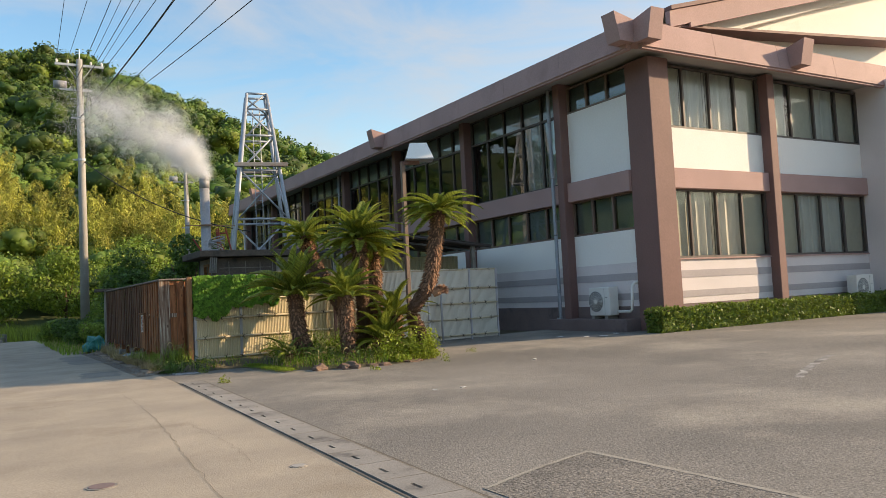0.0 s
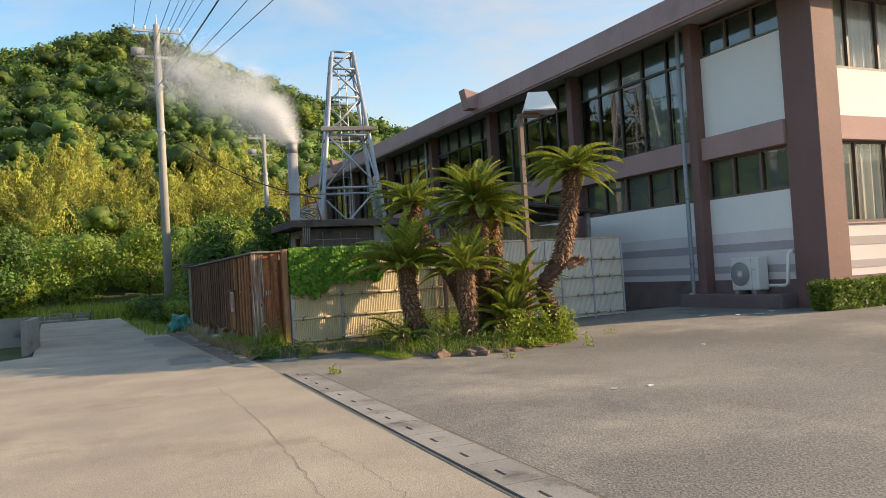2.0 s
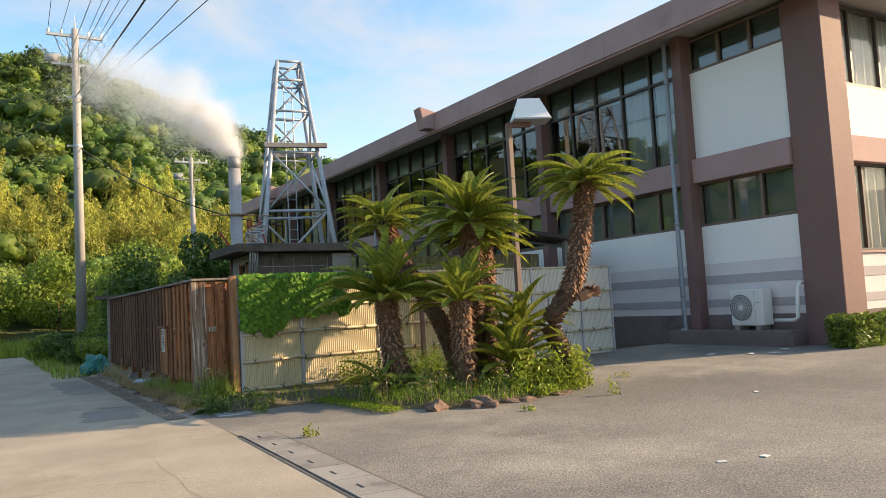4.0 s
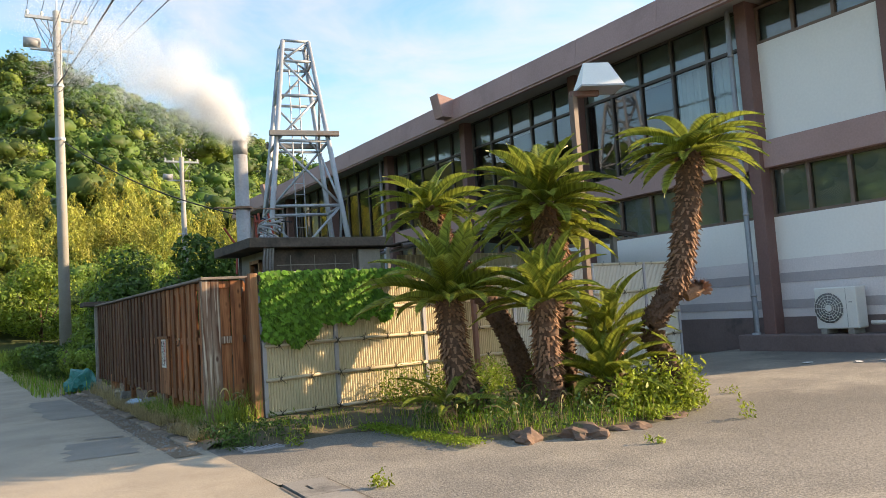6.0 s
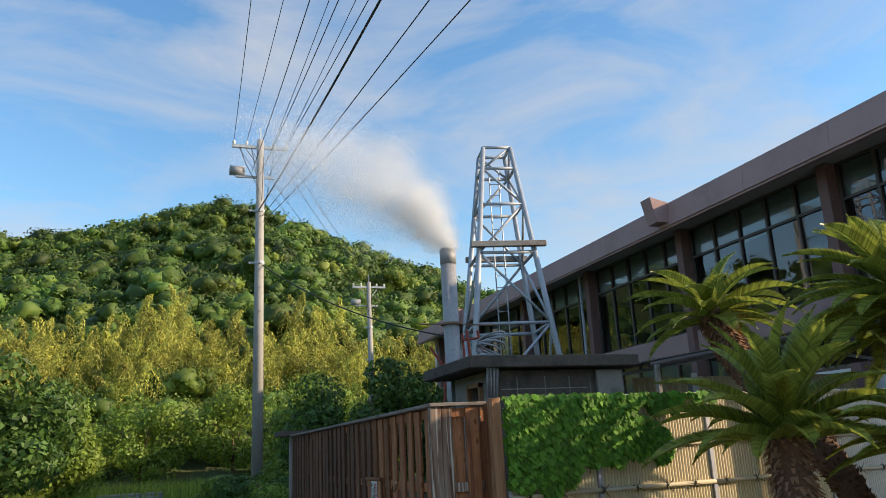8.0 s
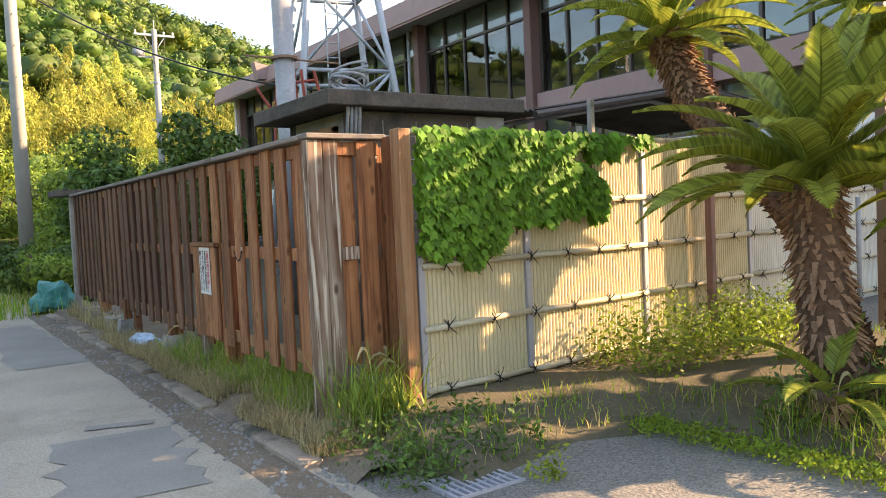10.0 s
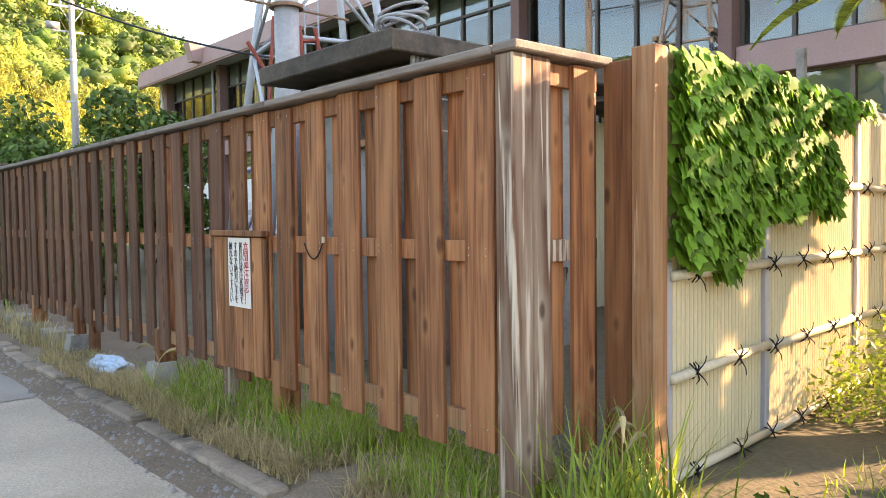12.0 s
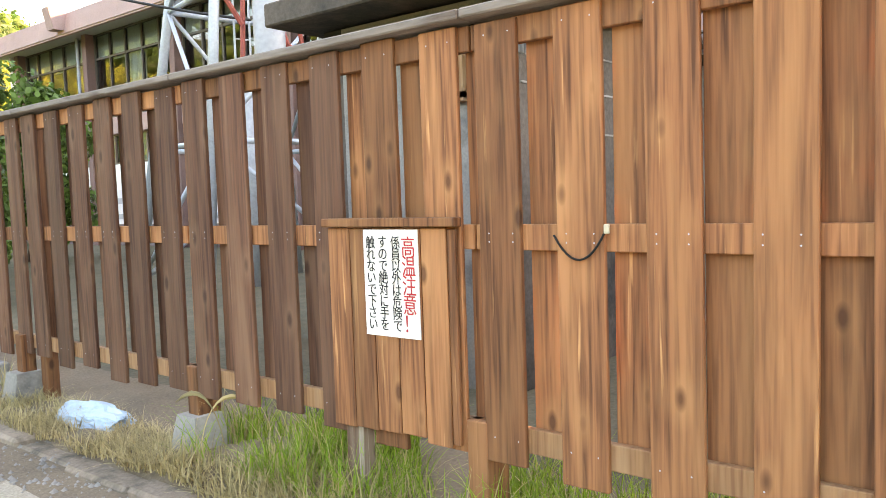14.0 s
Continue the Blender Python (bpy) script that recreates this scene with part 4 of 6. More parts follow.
BROT = math.degrees(math.atan2(fence_y(BX1) - fence_y(BX0), BX1 - BX0))
screen = thing("bamboo_screen_fence", "cream screen fence of thin upright canes with tied bamboo rails", "fence", (BX0, fence_y(BX0), 0))
screen.rotation_euler = (0, 0, radians(BROT))
POSTS_U = [0.0, 1.04, 2.52, 4.3, 6.2, 7.6, BL - 0.06]
for u in POSTS_U:
    part("post", Shape().box(u, u + 0.055, -0.03, 0.03, 0.02, 2.0 if u else 1.12, 0.004), M_ALU, screen, "grey metal post")
RAILS = [0.19, 0.63, 1.06, 1.47]
for a, b in zip(POSTS_U[:-1], POSTS_U[1:]):
    # canes of one panel: half-round ribs
    n = int((b - a - 0.055) / 0.038)
    s = Shape()
    w = (b - a - 0.055) / n
    for i in range(n):
        c = a + 0.055 + w * (i + 0.5)
        ring = [(c + w * 0.5 * math.cos(t), 0.005 - 0.016 * math.sin(t)) for t in (math.pi * j / 4 for j in range(5))]
        s.add([(x, y, z) for z in (0.10, 1.97) for x, y in ring], [(j, j + 1, j + 6, j + 5) for j in range(4)])
    s.box(a + 0.055, b, 0.006, 0.014, 0.10, 1.97)
    # right-hand panels get the greyed colour where the building's shade falls
    tagged(part("cane_panel", s, M_BAMBOO if a < 4.0 else M_SCREENSHADE, screen, "panel of thin cream canes"), kind="stuff")
    for z in RAILS:
        tilt = pr.uniform(-0.012, 0.012)
        part("rail", Shape().tube([(a + 0.03, -0.034, z - tilt), ((a + b) / 2, -0.034, z), (b + 0.02, -0.034, z + tilt)], 0.023, 8), M_RAIL, screen, "split bamboo rail", True)
    part("top_rail", Shape().tube([(a + 0.02, 0.0, 1.985), (b + 0.03, 0.0, 1.985)], 0.026, 8), M_RAIL, screen, "pale round top rail", True)


def knot():
    s = Shape()
    for k in range(2):
        s.tube([(-0.02 + 0.04 * k, 0.0, -0.035), (0.0, -0.034, 0.0), (0.02 - 0.04 * k, 0.0, 0.035)], 0.004, 5)
    for dx, dz in ((-0.06, 0.05), (0.05, 0.07), (0.075, -0.06), (-0.04, -0.05)):
        s.tube([(0, -0.03, 0), (dx * 0.5, -0.05, dz * 0.6), (dx, -0.045, dz)], [0.004, 0.0035, 0.002], 4)
    return s.mesh("tie", M_CORD)


knot_mesh = knot()
for z in RAILS:
    u = 0.22
    while u < BL - 0.2:
        part("tie", knot_mesh, None, screen, at=pose(u, -0.03, z, 0, pr.uniform(-30, 30), 0))
        u += 0.42 + pr.uniform(-0.05, 0.05)
u = 0.2
while u < BL:
    part("tie", knot_mesh, None, screen, at=pose(u, 0.0, 1.985, 0, pr.uniform(-40, 40), 0) @ Matrix.Scale(0.7, 4))
    u += 0.45

# ivy over the corner of the screen: overlapping lobed leaves
def ivy_leaf_mesh(name, n, region, size):
    pts = []
    while len(pts) < n:
        u, z = rng.uniform(0.0, 2.7), rng.uniform(0.95, 1.99)
        if region(u, z):
            pts.append((u, z))
    pts = np.array(pts)
    out = np.array([(0.0, -1.0), (0.55, -0.75), (0.95, 0.1), (0.45, 0.25), (0.0, 1.15), (-0.45, 0.25), (-0.95, 0.1), (-0.55, -0.75)])
    vs = []
    for u, z in pts:
        s = size * rng.uniform(0.55, 1.25)
        rot = rng.normal(math.pi, 0.5)
        ca, sa = math.cos(rot), math.sin(rot)
        tilt = rng.uniform(0.15, 0.7)
        side = rng.normal(0, 0.3)
        d = rng.uniform(0.04, 0.13)
        for a, b in out:
            x, y = a * ca - b * sa, a * sa + b * ca
            vs.append((u + x * s, -d + y * s * tilt + x * s * side - 0.25 * s * abs(a), z + y * s))
    k = len(out)
    f = [[i * k + j for j in range(k)] for i in range(n)]
    return raw_mesh(name, vs, f, M_IVY)


def ivy_region(u, z):
    w = 0.05 * math.sin(u * 9) + 0.04 * math.sin(u * 23 + 1)
    if u < 0.55:
        return z > 1.08 + w
    if u < 1.0:
        return z > 1.10 + (u - 0.55) * 0.45 + w
    if u < 1.95:
        low = 1.32 + w * 0.7
        high = 2.04 - 0.5 * max(0.0, u - 1.05) if u > 1.05 else 2.04
        return low < z < max(high, 1.67 - (u - 1.6) * 0.5 + w) or z > 1.80 + 0.04 * (u - 1.0) + w
    return z > 1.82 + 0.2 * (u - 1.95) + w and u < 2.6


ivy = thing("ivy", "green ivy climbing over the top of the cream screen", "ivy", (BX0, fence_y(BX0), 0))
ivy.rotation_euler = (0, 0, radians(BROT))
tagged(part("ivy_leaves", ivy_leaf_mesh("ivy_leaves", 4600, ivy_region, 0.040), None, ivy), kind="stuff")
st = Shape()
for k in range(7):
    u0 = 0.1 + 0.28 * k
    st.tube([(u0, -0.03, 2.0), (u0 + 0.05, -0.045, 1.7), (u0 + 0.14 * (k % 3), -0.04, 1.35 - 0.04 * k * (k < 4))], 0.006, 5)
part("ivy_stem", st, M_BARK, ivy, "thin brown stems")


# ---- yard: block shed, stack, tower, lean-to ----
shed = thing("block_shed", "small dark stained concrete-block shed with flat slab roof", "shed", (6.2, 22.0, 0))
SH = Matrix.Translation((-6.2, -22.0, 0))


def spart(name, shape, mat, label="", smooth=False):
    return part(name, shape, mat, shed, label, smooth, SH)


spart("wall", Shape().box(5.15, 7.25, 20.62, 20.8, 0.0, 2.6), M_DARKCONC, "blackened block wall")
spart("wall", Shape().box(7.07, 7.25, 20.8, 22.1, 0.0, 2.6), M_DARKCONC)
spart("wall", Shape().box(5.15, 7.25, 22.1, 22.28, 0.0, 2.6), M_DARKCONC)
for z0, z1, y0, y1 in ((0, 2.0, 20.8, 22.1), (2.0, 2.42, 20.8, 20.95), (2.0, 2.42, 21.45, 22.1), (2.42, 2.6, 20.8, 22.1)):
    spart("wall", Shape().box(5.15, 5.3, y0, y1, z0, z1), M_CONCRETE, "pale side wall with an opening")
spart("pier", Shape().box(6.85, 7.30, 20.56, 20.63, 0.0, 2.58, 0.01), M_CONCRETE, "paler corner pier")
spart("roof_slab", Shape().box(4.75, 7.50, 20.38, 22.5, 2.62, 2.79, 0.012), M_DARKCONC, "mossy concrete roof slab")
of = Shape()
for a, b, c, d in ((20.93, 20.99, 1.97, 2.45), (21.41, 21.47, 1.97, 2.45), (20.93, 21.47, 2.40, 2.46), (20.93, 21.47, 1.95, 2.01)):
    of.box(5.09, 5.16, a, b, c, d)
spart("opening_frame", of, M_WOODLIGHT, "pale wooden opening frame")
for z in (1.75, 2.05, 2.32):
    spart("mortar_line", Shape().box(5.3 + 0.3 * (z < 2), 6.7, 20.612, 20.622, z, z + 0.014), M_CONCRETE, "pale lime-stained joint")
for i, x in enumerate((5.55, 6.0, 6.4, 6.75)):
    spart("mortar_line", Shape().box(x, x + 0.012, 20.612, 20.622, 2.05 + 0.1 * (i % 2), 2.5), M_CONCRETE, "pale lime-stained joint")
pp = Shape()
for k in range(4):
    pp.tube([(5.02 + 0.05 * k, 20.5, 2.2), (5.05 + 0.05 * k, 20.48, 2.62), (5.02 + 0.06 * k, 20.42, 2.8), (5.1 + 0.09 * k, 20.8 + 0.2 * k, 2.86), (5.3 + 0.08 * k, 21.6, 2.84 + 0.02 * k)], 0.022, 6)
spart("pipe", pp, M_GREYPIPE, "bundle of small pipes over the roof edge", True)
pp = Shape()
for k in range(5):
    pp.tube([(5.35 + 0.12 * math.cos(k + a) * 1.5, 21.0 + 0.16 * math.sin(a + 0.4 * k), 2.82 + 0.04 * k + 0.22 * max(0, math.sin(a * 0.5))) for a in (2 * math.pi * j / 14 for j in range(13))], 0.016, 5)
spart("cable_coil", pp, M_GREYPIPE, "tangle of pale hoses on the roof", True)

stack = thing("exhaust_stack", "rust-streaked grey steel steam stack", "chimney", (5.7, 23.6, 0))
part("pipe", Shape().tube([(0, 0, 0), (0, 0, 5.0)], 0.145, 16), M_STACK, stack, "", True)
part("rim", Shape().tube([(0, 0, 4.9), (0, 0, 5.2)], 0.152, 16), M_STACK, stack, "rusty rim", True)
part("collar", Shape().tube([(0, 0, 3.75), (0, 0, 3.79)], 0.2, 16), M_CLAY, stack)
part("stay", Shape().tube([(-0.6, 0.0, 3.77), (0.9, 0.05, 3.77)], 0.015, 6), M_CLAY, stack, "thin rusty stay bar")

red_rig = thing("red_steel_ladder_frame", "red-oxide steel frame beside the stack", "frame", (6.35, 24.2, 0))
for p0, p1 in (((0.0, 0, 2.4), (-0.12, 0, 3.75)), ((0.42, 0, 2.4), (0.1, 0, 3.75)), ((0.0, 0.4, 2.4), (-0.1, 0.3, 3.75)), ((0.02, 0, 3.0), (0.35, 0, 2.8)), ((-0.1, 0.3, 3.6), (0.12, 0, 3.6)), ((0.3, 0, 2.5), (-0.08, 0, 3.3)), ((-0.75, -0.3, 2.4), (-0.6, -0.2, 3.75)), ((-0.72, -0.3, 3.0), (-0.95, -0.2, 3.4))):
    part("bar", Shape().tube([p0, p1], 0.025, 6), M_RED, red_rig)

# steel lattice tower
TC, TA, TT, TB = (8.70, 27.75), -12.6, 0.352, 1.04
ZT, ZB = 9.05, 3.3
tower = thing("lattice_tower", "grey painted steel lattice tower over the hot spring well", "tower", (TC[0], TC[1], 0))
tower.rotation_euler = (0, 0, radians(TA))
LEV = [0.1, 2.2, 4.35, 6.15, 7.45, 8.45, ZT]


def half(z):
    return TT + (TB - TT) * (ZT - z) / (ZT - ZB)


def corner(k, z):
    c = ((-1, -1), (1, -1), (1, 1), (-1, 1))[k % 4]
    return (c[0] * half(z), c[1] * half(z), z)


for k in range(4):
    part("leg", Shape().tube([corner(k, 0.0), corner(k, ZT)], [0.085, 0.06], 10), M_STEEL, tower, "", True)
    for i, z in enumerate(LEV[1:]):
        part("brace", Shape().tube([corner(k, z), corner(k + 1, z)], 0.042, 8), M_STEEL, tower, "", True)
        a, b = (k, k + 1) if (i + k) % 2 else (k + 1, k)
        part("brace", Shape().tube([corner(a, LEV[i]), corner(b, z)], 0.034, 8), M_STEEL, tower, "", True)
part("beam", Shape().box(-0.9, 0.98, -0.86, -0.72, 6.27, 6.41, 0.01), M_BEAM, tower, "rusty cross beam")
part("beam", Shape().box(-0.8, 0.85, 0.72, 0.86, 6.27, 6.41, 0.01), M_BEAM, tower, "rusty cross beam")
for sx in (-0.13, 0.13):
    part("ladder_rail", Shape().tube([(sx, 0.25, 0.2), (sx, 0.25, 8.6)], 0.018, 6), M_STEEL, tower)
for i in range(26):
    part("rung", Shape().tube([(-0.13, 0.25, 0.5 + 0.31 * i), (0.13, 0.25, 0.5 + 0.31 * i)], 0.012, 5), M_STEEL, tower)
part("well_pipe", Shape().tube([(0, 0, 0), (0, 0, 3.4)], 0.16, 12), M_STACK, tower, "upright steel well pipe", True)

# lean-to with a low corrugated roof
lean = thing("lean_to", "low open lean-to with dark corrugated roof", "lean-to", (10.5, 22.0, 0))
LM = Matrix.Translation((-10.5, -22.0, 0))


def corrugated(p, along, across, n):
    """A corrugated sheet from the corner p, spanned by two vectors, ribbed along the first."""
    p, along, across = Vector(p), Vector(along), Vector(across)
    up = along.cross(across).normalized()
    v = []
    for i in range(n * 4 + 1):
        u = i / (n * 4)
        q = p + across * u + up * 0.018 * math.sin(u * n * 2 * math.pi)
        v += [q, q + along]
    return Shape().add(v, [(2 * i, 2 * i + 1, 2 * i + 3, 2 * i + 2) for i in range(n * 4)])


part("roof_sheet", corrugated((7.7, 20.4, 2.68), (3.25, 0, 0.50), (0, 3.6, 0), 40), M_DARKCONC, lean, "dark corrugated roof", at=LM)
part("roof_sheet", corrugated((10.95, 20.4, 3.18), (3.0, 0, -0.35), (0, 3.6, 0), 40), M_DARKCONC, lean, "dark corrugated roof", at=LM)
part("edge_beam", Shape().tube([(7.7, 20.42, 2.62), (10.95, 20.42, 3.12), (13.9, 20.42, 2.78)], 0.05, 6), M_FRAME, lean, "", at=LM)
part("edge_beam", Shape().tube([(7.7, 21.3, 2.56), (10.95, 21.3, 3.05), (13.9, 21.3, 2.70)], 0.035, 6), M_STEEL, lean, "", at=LM)
for x in (8.55, 13.3):
    part("post", Shape().box(x - 0.06, x + 0.06, 20.5, 20.62, 0.0, 2.8 - 0.3 * (x < 9), 0.006), M_CONCRETE, lean, "pale post", at=LM)
part("back_wall", corrugated((8.6, 22.3, 0.0), (0, 0, 2.6), (5.2, 0, 0), 45), M_BAMBOO, lean, "cream corrugated wall", at=LM)

# outdoor units of air conditioners
def air_conditioner(name, at, label, width=0.95):
    ac = thing(name, label, "air conditioner", at.translation)
    ac.matrix_basis = at
    w, d, h = width, 0.34, 0.78
    part("casing", Shape().box(-w / 2, w / 2, -d, 0, 0, h, 0.02), M_PLASTIC, ac)
    s = Shape()
    cx, cz, r = -w * 0.16, h * 0.5, 0.29
    for k in range(1, 7):
        rr = r * k / 6
        s.tube([(cx + rr * math.cos(a), -d - 0.012, cz + rr * math.sin(a)) for a in (2 * math.pi * j / 24 for j in range(25))], 0.005, 4, False)
    for k in range(16):
        a = 2 * math.pi * k / 16
        s.tube([(cx + 0.05 * math.cos(a), -d - 0.014, cz + 0.05 * math.sin(a)), (cx + r * math.cos(a), -d - 0.014, cz + r * math.sin(a))], 0.004, 4)
    # flat disc, no hollow: dark colour stands in for shade behind the grille
    part("fan_disc", Shape().tube([(cx, -d - 0.003, cz), (cx, -d + 0.01, cz)], r, 24), M_DARKGRILLE, ac, "dark disc with the fan opening's shade in its colour", True)
    part("grille", s, M_PLASTIC, ac, "round wire grille")
    part("hub", Shape().tube([(cx, -d - 0.022, cz), (cx, -d - 0.008, cz)], 0.065, 14), M_PLASTIC, ac)
    part("seam", Shape().box(w * 0.26, w * 0.264, -d - 0.004, -d + 0.002, 0.03, h - 0.03), M_DARKGRILLE, ac)
    part("badge", Shape().box(w * 0.32, w * 0.40, -d - 0.004, -d, h * 0.62, h * 0.64), M_DARKGRILLE, ac)
    for x in (-w * 0.32, w * 0.32):
        part("foot", Shape().box(x - 0.06, x + 0.06, -d - 0.02, 0.02, -0.1, 0.0, 0.008), M_CONCRETE, ac, "concrete block foot")
    return ac


air_conditioner("air_conditioner", pose(14.9, 16.2, 0.52, 0, 0, -90), "ivory outdoor air-conditioner unit on a wall ledge", 0.82)
single("plinth_step", Shape().box(14.42, 14.98, 15.05, 18.3, 0.06, 0.42, 0.015), M_PLINTH, "grey concrete ledge along the wall foot", "ledge", kind="structure")
ps = thing("coolant_pipe", "white wrapped coolant pipe bending into the wall", "pipe", (14.8, 15.4, 0))
part("run", Shape().tube([(-0.1, 0.22, 0.62), (-0.12, -0.25, 0.62), (-0.12, -0.33, 0.68), (-0.08, -0.34, 1.30), (0.0, -0.34, 1.38), (0.16, -0.34, 1.40)], 0.04, 8), M_PLASTIC, ps, "", True)
air_conditioner("air_conditioner", pose(23.6, 14.35, 0.5, 0, 0, 0), "ivory outdoor air-conditioner unit below a window", 0.9)

# hedge along the front
hedge = thing("clipped_hedge", "low clipped green hedge along the wall", "hedge", (19.5, 13.95, 0))
HP = []
n = 11000
hx = rng.uniform(14.35, 25.4, n)
side = rng.uniform(0, 1, n)
hy = np.where(side < 0.45, 13.62 + rng.normal(0, 0.03, n), np.where(side < 0.9, rng.uniform(13.6, 14.25, n), 14.25))
hz = np.where(side < 0.45, rng.uniform(0.1, 0.66, n), 0.66 + rng.normal(0, 0.025, n))
end = rng.uniform(0, 1, n) < 0.05
hx = np.where(end, 14.3 + rng.normal(0, 0.03, n), hx)
hy = np.where(end, rng.uniform(13.6, 14.25, n), hy)
hz = np.where(end, rng.uniform(0.1, 0.66, n), hz) + 0.03 * np.sin(hx * 3.1)
v, f = leaf_quads(np.stack([hx, hy, hz], 1), 0.042)
tagged(part("leaves", raw_mesh("leaves", v, f, M_HEDGE), None, hedge, at=Matrix.Translation((-19.5, -13.95, 0))), kind="stuff")
# plain box; its darker leaf colour stands in for shade between the leaves
part("core", Shape().box(14.36, 25.35, 13.68, 14.2, 0.06, 0.6), M_BUSH, hedge, "solid dark core with the hedge's inner shade in its colour", at=Matrix.Translation((-19.5, -13.95, 0)))

# street lamp in the yard
lamp = thing("yard_lamp", "brown lamp post with a pale hipped lamp hood", "lamp", (8.89, 16.73, 0.1))
part("post", Shape().box(-0.05, 0.05, -0.05, 0.05, 0.0, 4.55, 0.008), M_FRAMETAN, lamp)
LR = pose(0.36, -0.20, 4.60, 0, 0, -24)
hd = Shape()
bw, bd, tw2 = 0.34, 0.25, 0.21
hd.add([(-bw, -bd, 0), (bw, -bd, 0), (bw, bd, 0), (-bw, bd, 0), (-tw2, 0, 0.42), (tw2, 0, 0.42)], [(0, 3, 2, 1), (0, 1, 5, 4), (2, 3, 4, 5), (1, 2, 5), (3, 0, 4)])
part("hood", hd, M_HOOD, lamp, "pale milky hood", at=LR)
part("hood_frame", Shape().box(-bw - 0.012, bw + 0.012, -bd - 0.012, bd + 0.012, -0.03, -0.002), M_ALU, lamp, at=LR)
part("arm", Shape().box(-0.05, 0.42, -0.05, 0.05, 4.48, 4.565, 0.006, pose(0, 0, 0, 0, 0, -26)), M_PILLAR, lamp)
# thin grey stand pipe by the screen
standpipe = single("stand_pipe", Shape().tube([(10.4, 17.75, 0.0), (10.4, 17.75, 1.38)], 0.03, 8), M_GREYPIPE, "thin grey standpipe beside the screen", "pipe", True)

single("pale_post", Shape().box(5.945, 5.995, 17.74, 17.79, 0.0, 2.34, 0.005), M_CONCRETE, "thin pale post behind the cream screen", "post")
single("fence_stake", Shape().box(7.235, 7.305, 17.50, 17.57, 0.0, 1.52, 0.006).box(7.22, 7.32, 17.485, 17.585, 1.521, 1.545, 0.004), M_PILLAR, "brown square stake with a small cap beside the screen", "stake")

# ---- utility poles and wires ----
def utility_pole(at, height, label, group="utility poles"):
    p = thing("utility_pole", label, "utility pole", at, group)
    part("shaft", Shape().tube([(0, 0, 0), (0, 0, height)], [0.19, 0.12], 16), M_POLE, p, "tapered concrete shaft", True)
    part("cross_arm", Shape().box(-0.95, 0.95, -0.05, 0.05, height - 0.32, height - 0.22), M_STEEL, p)
    part("cross_arm", Shape().box(-0.8, 0.5, 0.08, 0.16, height - 1.35, height - 1.27), M_STEEL, p)
    for x in (-0.88, -0.45, 0.45, 0.88):
        part("insulator", Shape().tube([(x, 0, height - 0.22), (x, 0, height - 0.12), (x, 0, height - 0.06)], [0.03, 0.06, 0.03], 8), M_PLASTIC, p)
    part("transformer", Shape().tube([(-1.0, 0.12, height - 1.12), (-0.5, 0.12, height - 1.12)], 0.17, 12), M_GREYPIPE, p, "grey drum transformer", True)
    for sx in (-1, 1):
        part("arm_brace", Shape().tube([(0.5 * sx, 0, height - 0.3), (0.06 * sx, 0, height - 0.95)], 0.02, 6), M_STEEL, p)
    part("top_pin", Shape().tube([(0, 0, height - 0.1), (0, 0, height + 0.45)], [0.03, 0.015], 6), M_STEEL, p)
    for k in range(4):
        part("dropper", Shape().tube([(-0.7 + 0.4 * k, 0.0, height - 0.25), (-0.5 + 0.3 * k, -0.1, height - 0.9), (0.1 * (k - 1.5), -0.12, height - 1.6 - 0.3 * k)], 0.014, 5), M_CABLE, p, "hanging jumper wire")
    for z in (height - 2.6, height - 4.4):
        part("band", Shape().tube([(0, 0, z), (0, 0, z + 0.1)], 0.17, 12), M_STEEL, p)
        part("spool", Shape().box(-0.34, 0.0, -0.03, 0.03, z + 0.02, z + 0.08), M_STEEL, p)
    for i in range(10):
        part("step_bolt", Shape().tube([(0.0, -0.14, 3.0 + 0.8 * i), (0.0, -0.34, 3.0 + 0.8 * i)], 0.012, 5), M_STEEL, p)
    return p


P1, P2 = (3.5, 35.6, -0.05), (11.3, 51.7, -0.05)
utility_pole(P1, 12.2, "tall concrete utility pole with cross arms beside the lane")
utility_pole(P2, 10.9, "concrete utility pole with cross arms farther off")


def wire(p0, p1, sag, r, name="power_line"):
    p0, p1 = Vector(p0), Vector(p1)
    pts = []
    for i in range(33):
        u = i / 32
        q = p0.lerp(p1, u)
        pts.append((q.x, q.y, q.z - sag * 4 * u * (1 - u)))
    return single(name, Shape().tube(pts, r, 5), M_CABLE, "black overhead cable sagging between poles", "cable", True, "overhead cables")


for x0, z0, x1, z1, sag, r in ((2.62, 12.1, 0.9, 12.4, 0.7, 0.010), (3.05, 12.1, 2.6, 12.4, 0.8, 0.009), (3.95, 12.1, 4.0, 12.4, 0.75, 0.009), (4.38, 12.1, 5.2, 12.4, 0.7, 0.009),
                               (3.2, 10.9, 3.0, 11.0, 0.9, 0.011), (3.5, 10.9, 4.2, 11.0, 0.9, 0.011), (3.8, 10.9, 5.6, 11.0, 0.8, 0.011),
                               (3.45, 9.6, 4.8, 9.6, 0.9, 0.024), (3.55, 9.4, 7.0, 9.5, 0.7, 0.012), (3.6, 9.2, 8.6, 9.3, 0.6, 0.012)):
    wire((x0, 35.6, z0), (x1, -9.0, z1), sag, r)
for dx, z in ((-0.8, 10.7), (-0.4, 10.7), (0.4, 10.7), (0.8, 10.7), (0.0, 8.4)):
    wire((3.5 + dx, 35.7, z + 1.3), (11.3 + dx, 51.7, z), 0.5, 0.010)
wire((8.0, 26.8, 3.9), (3.6, 35.5, 7.7), 0.5, 0.02)


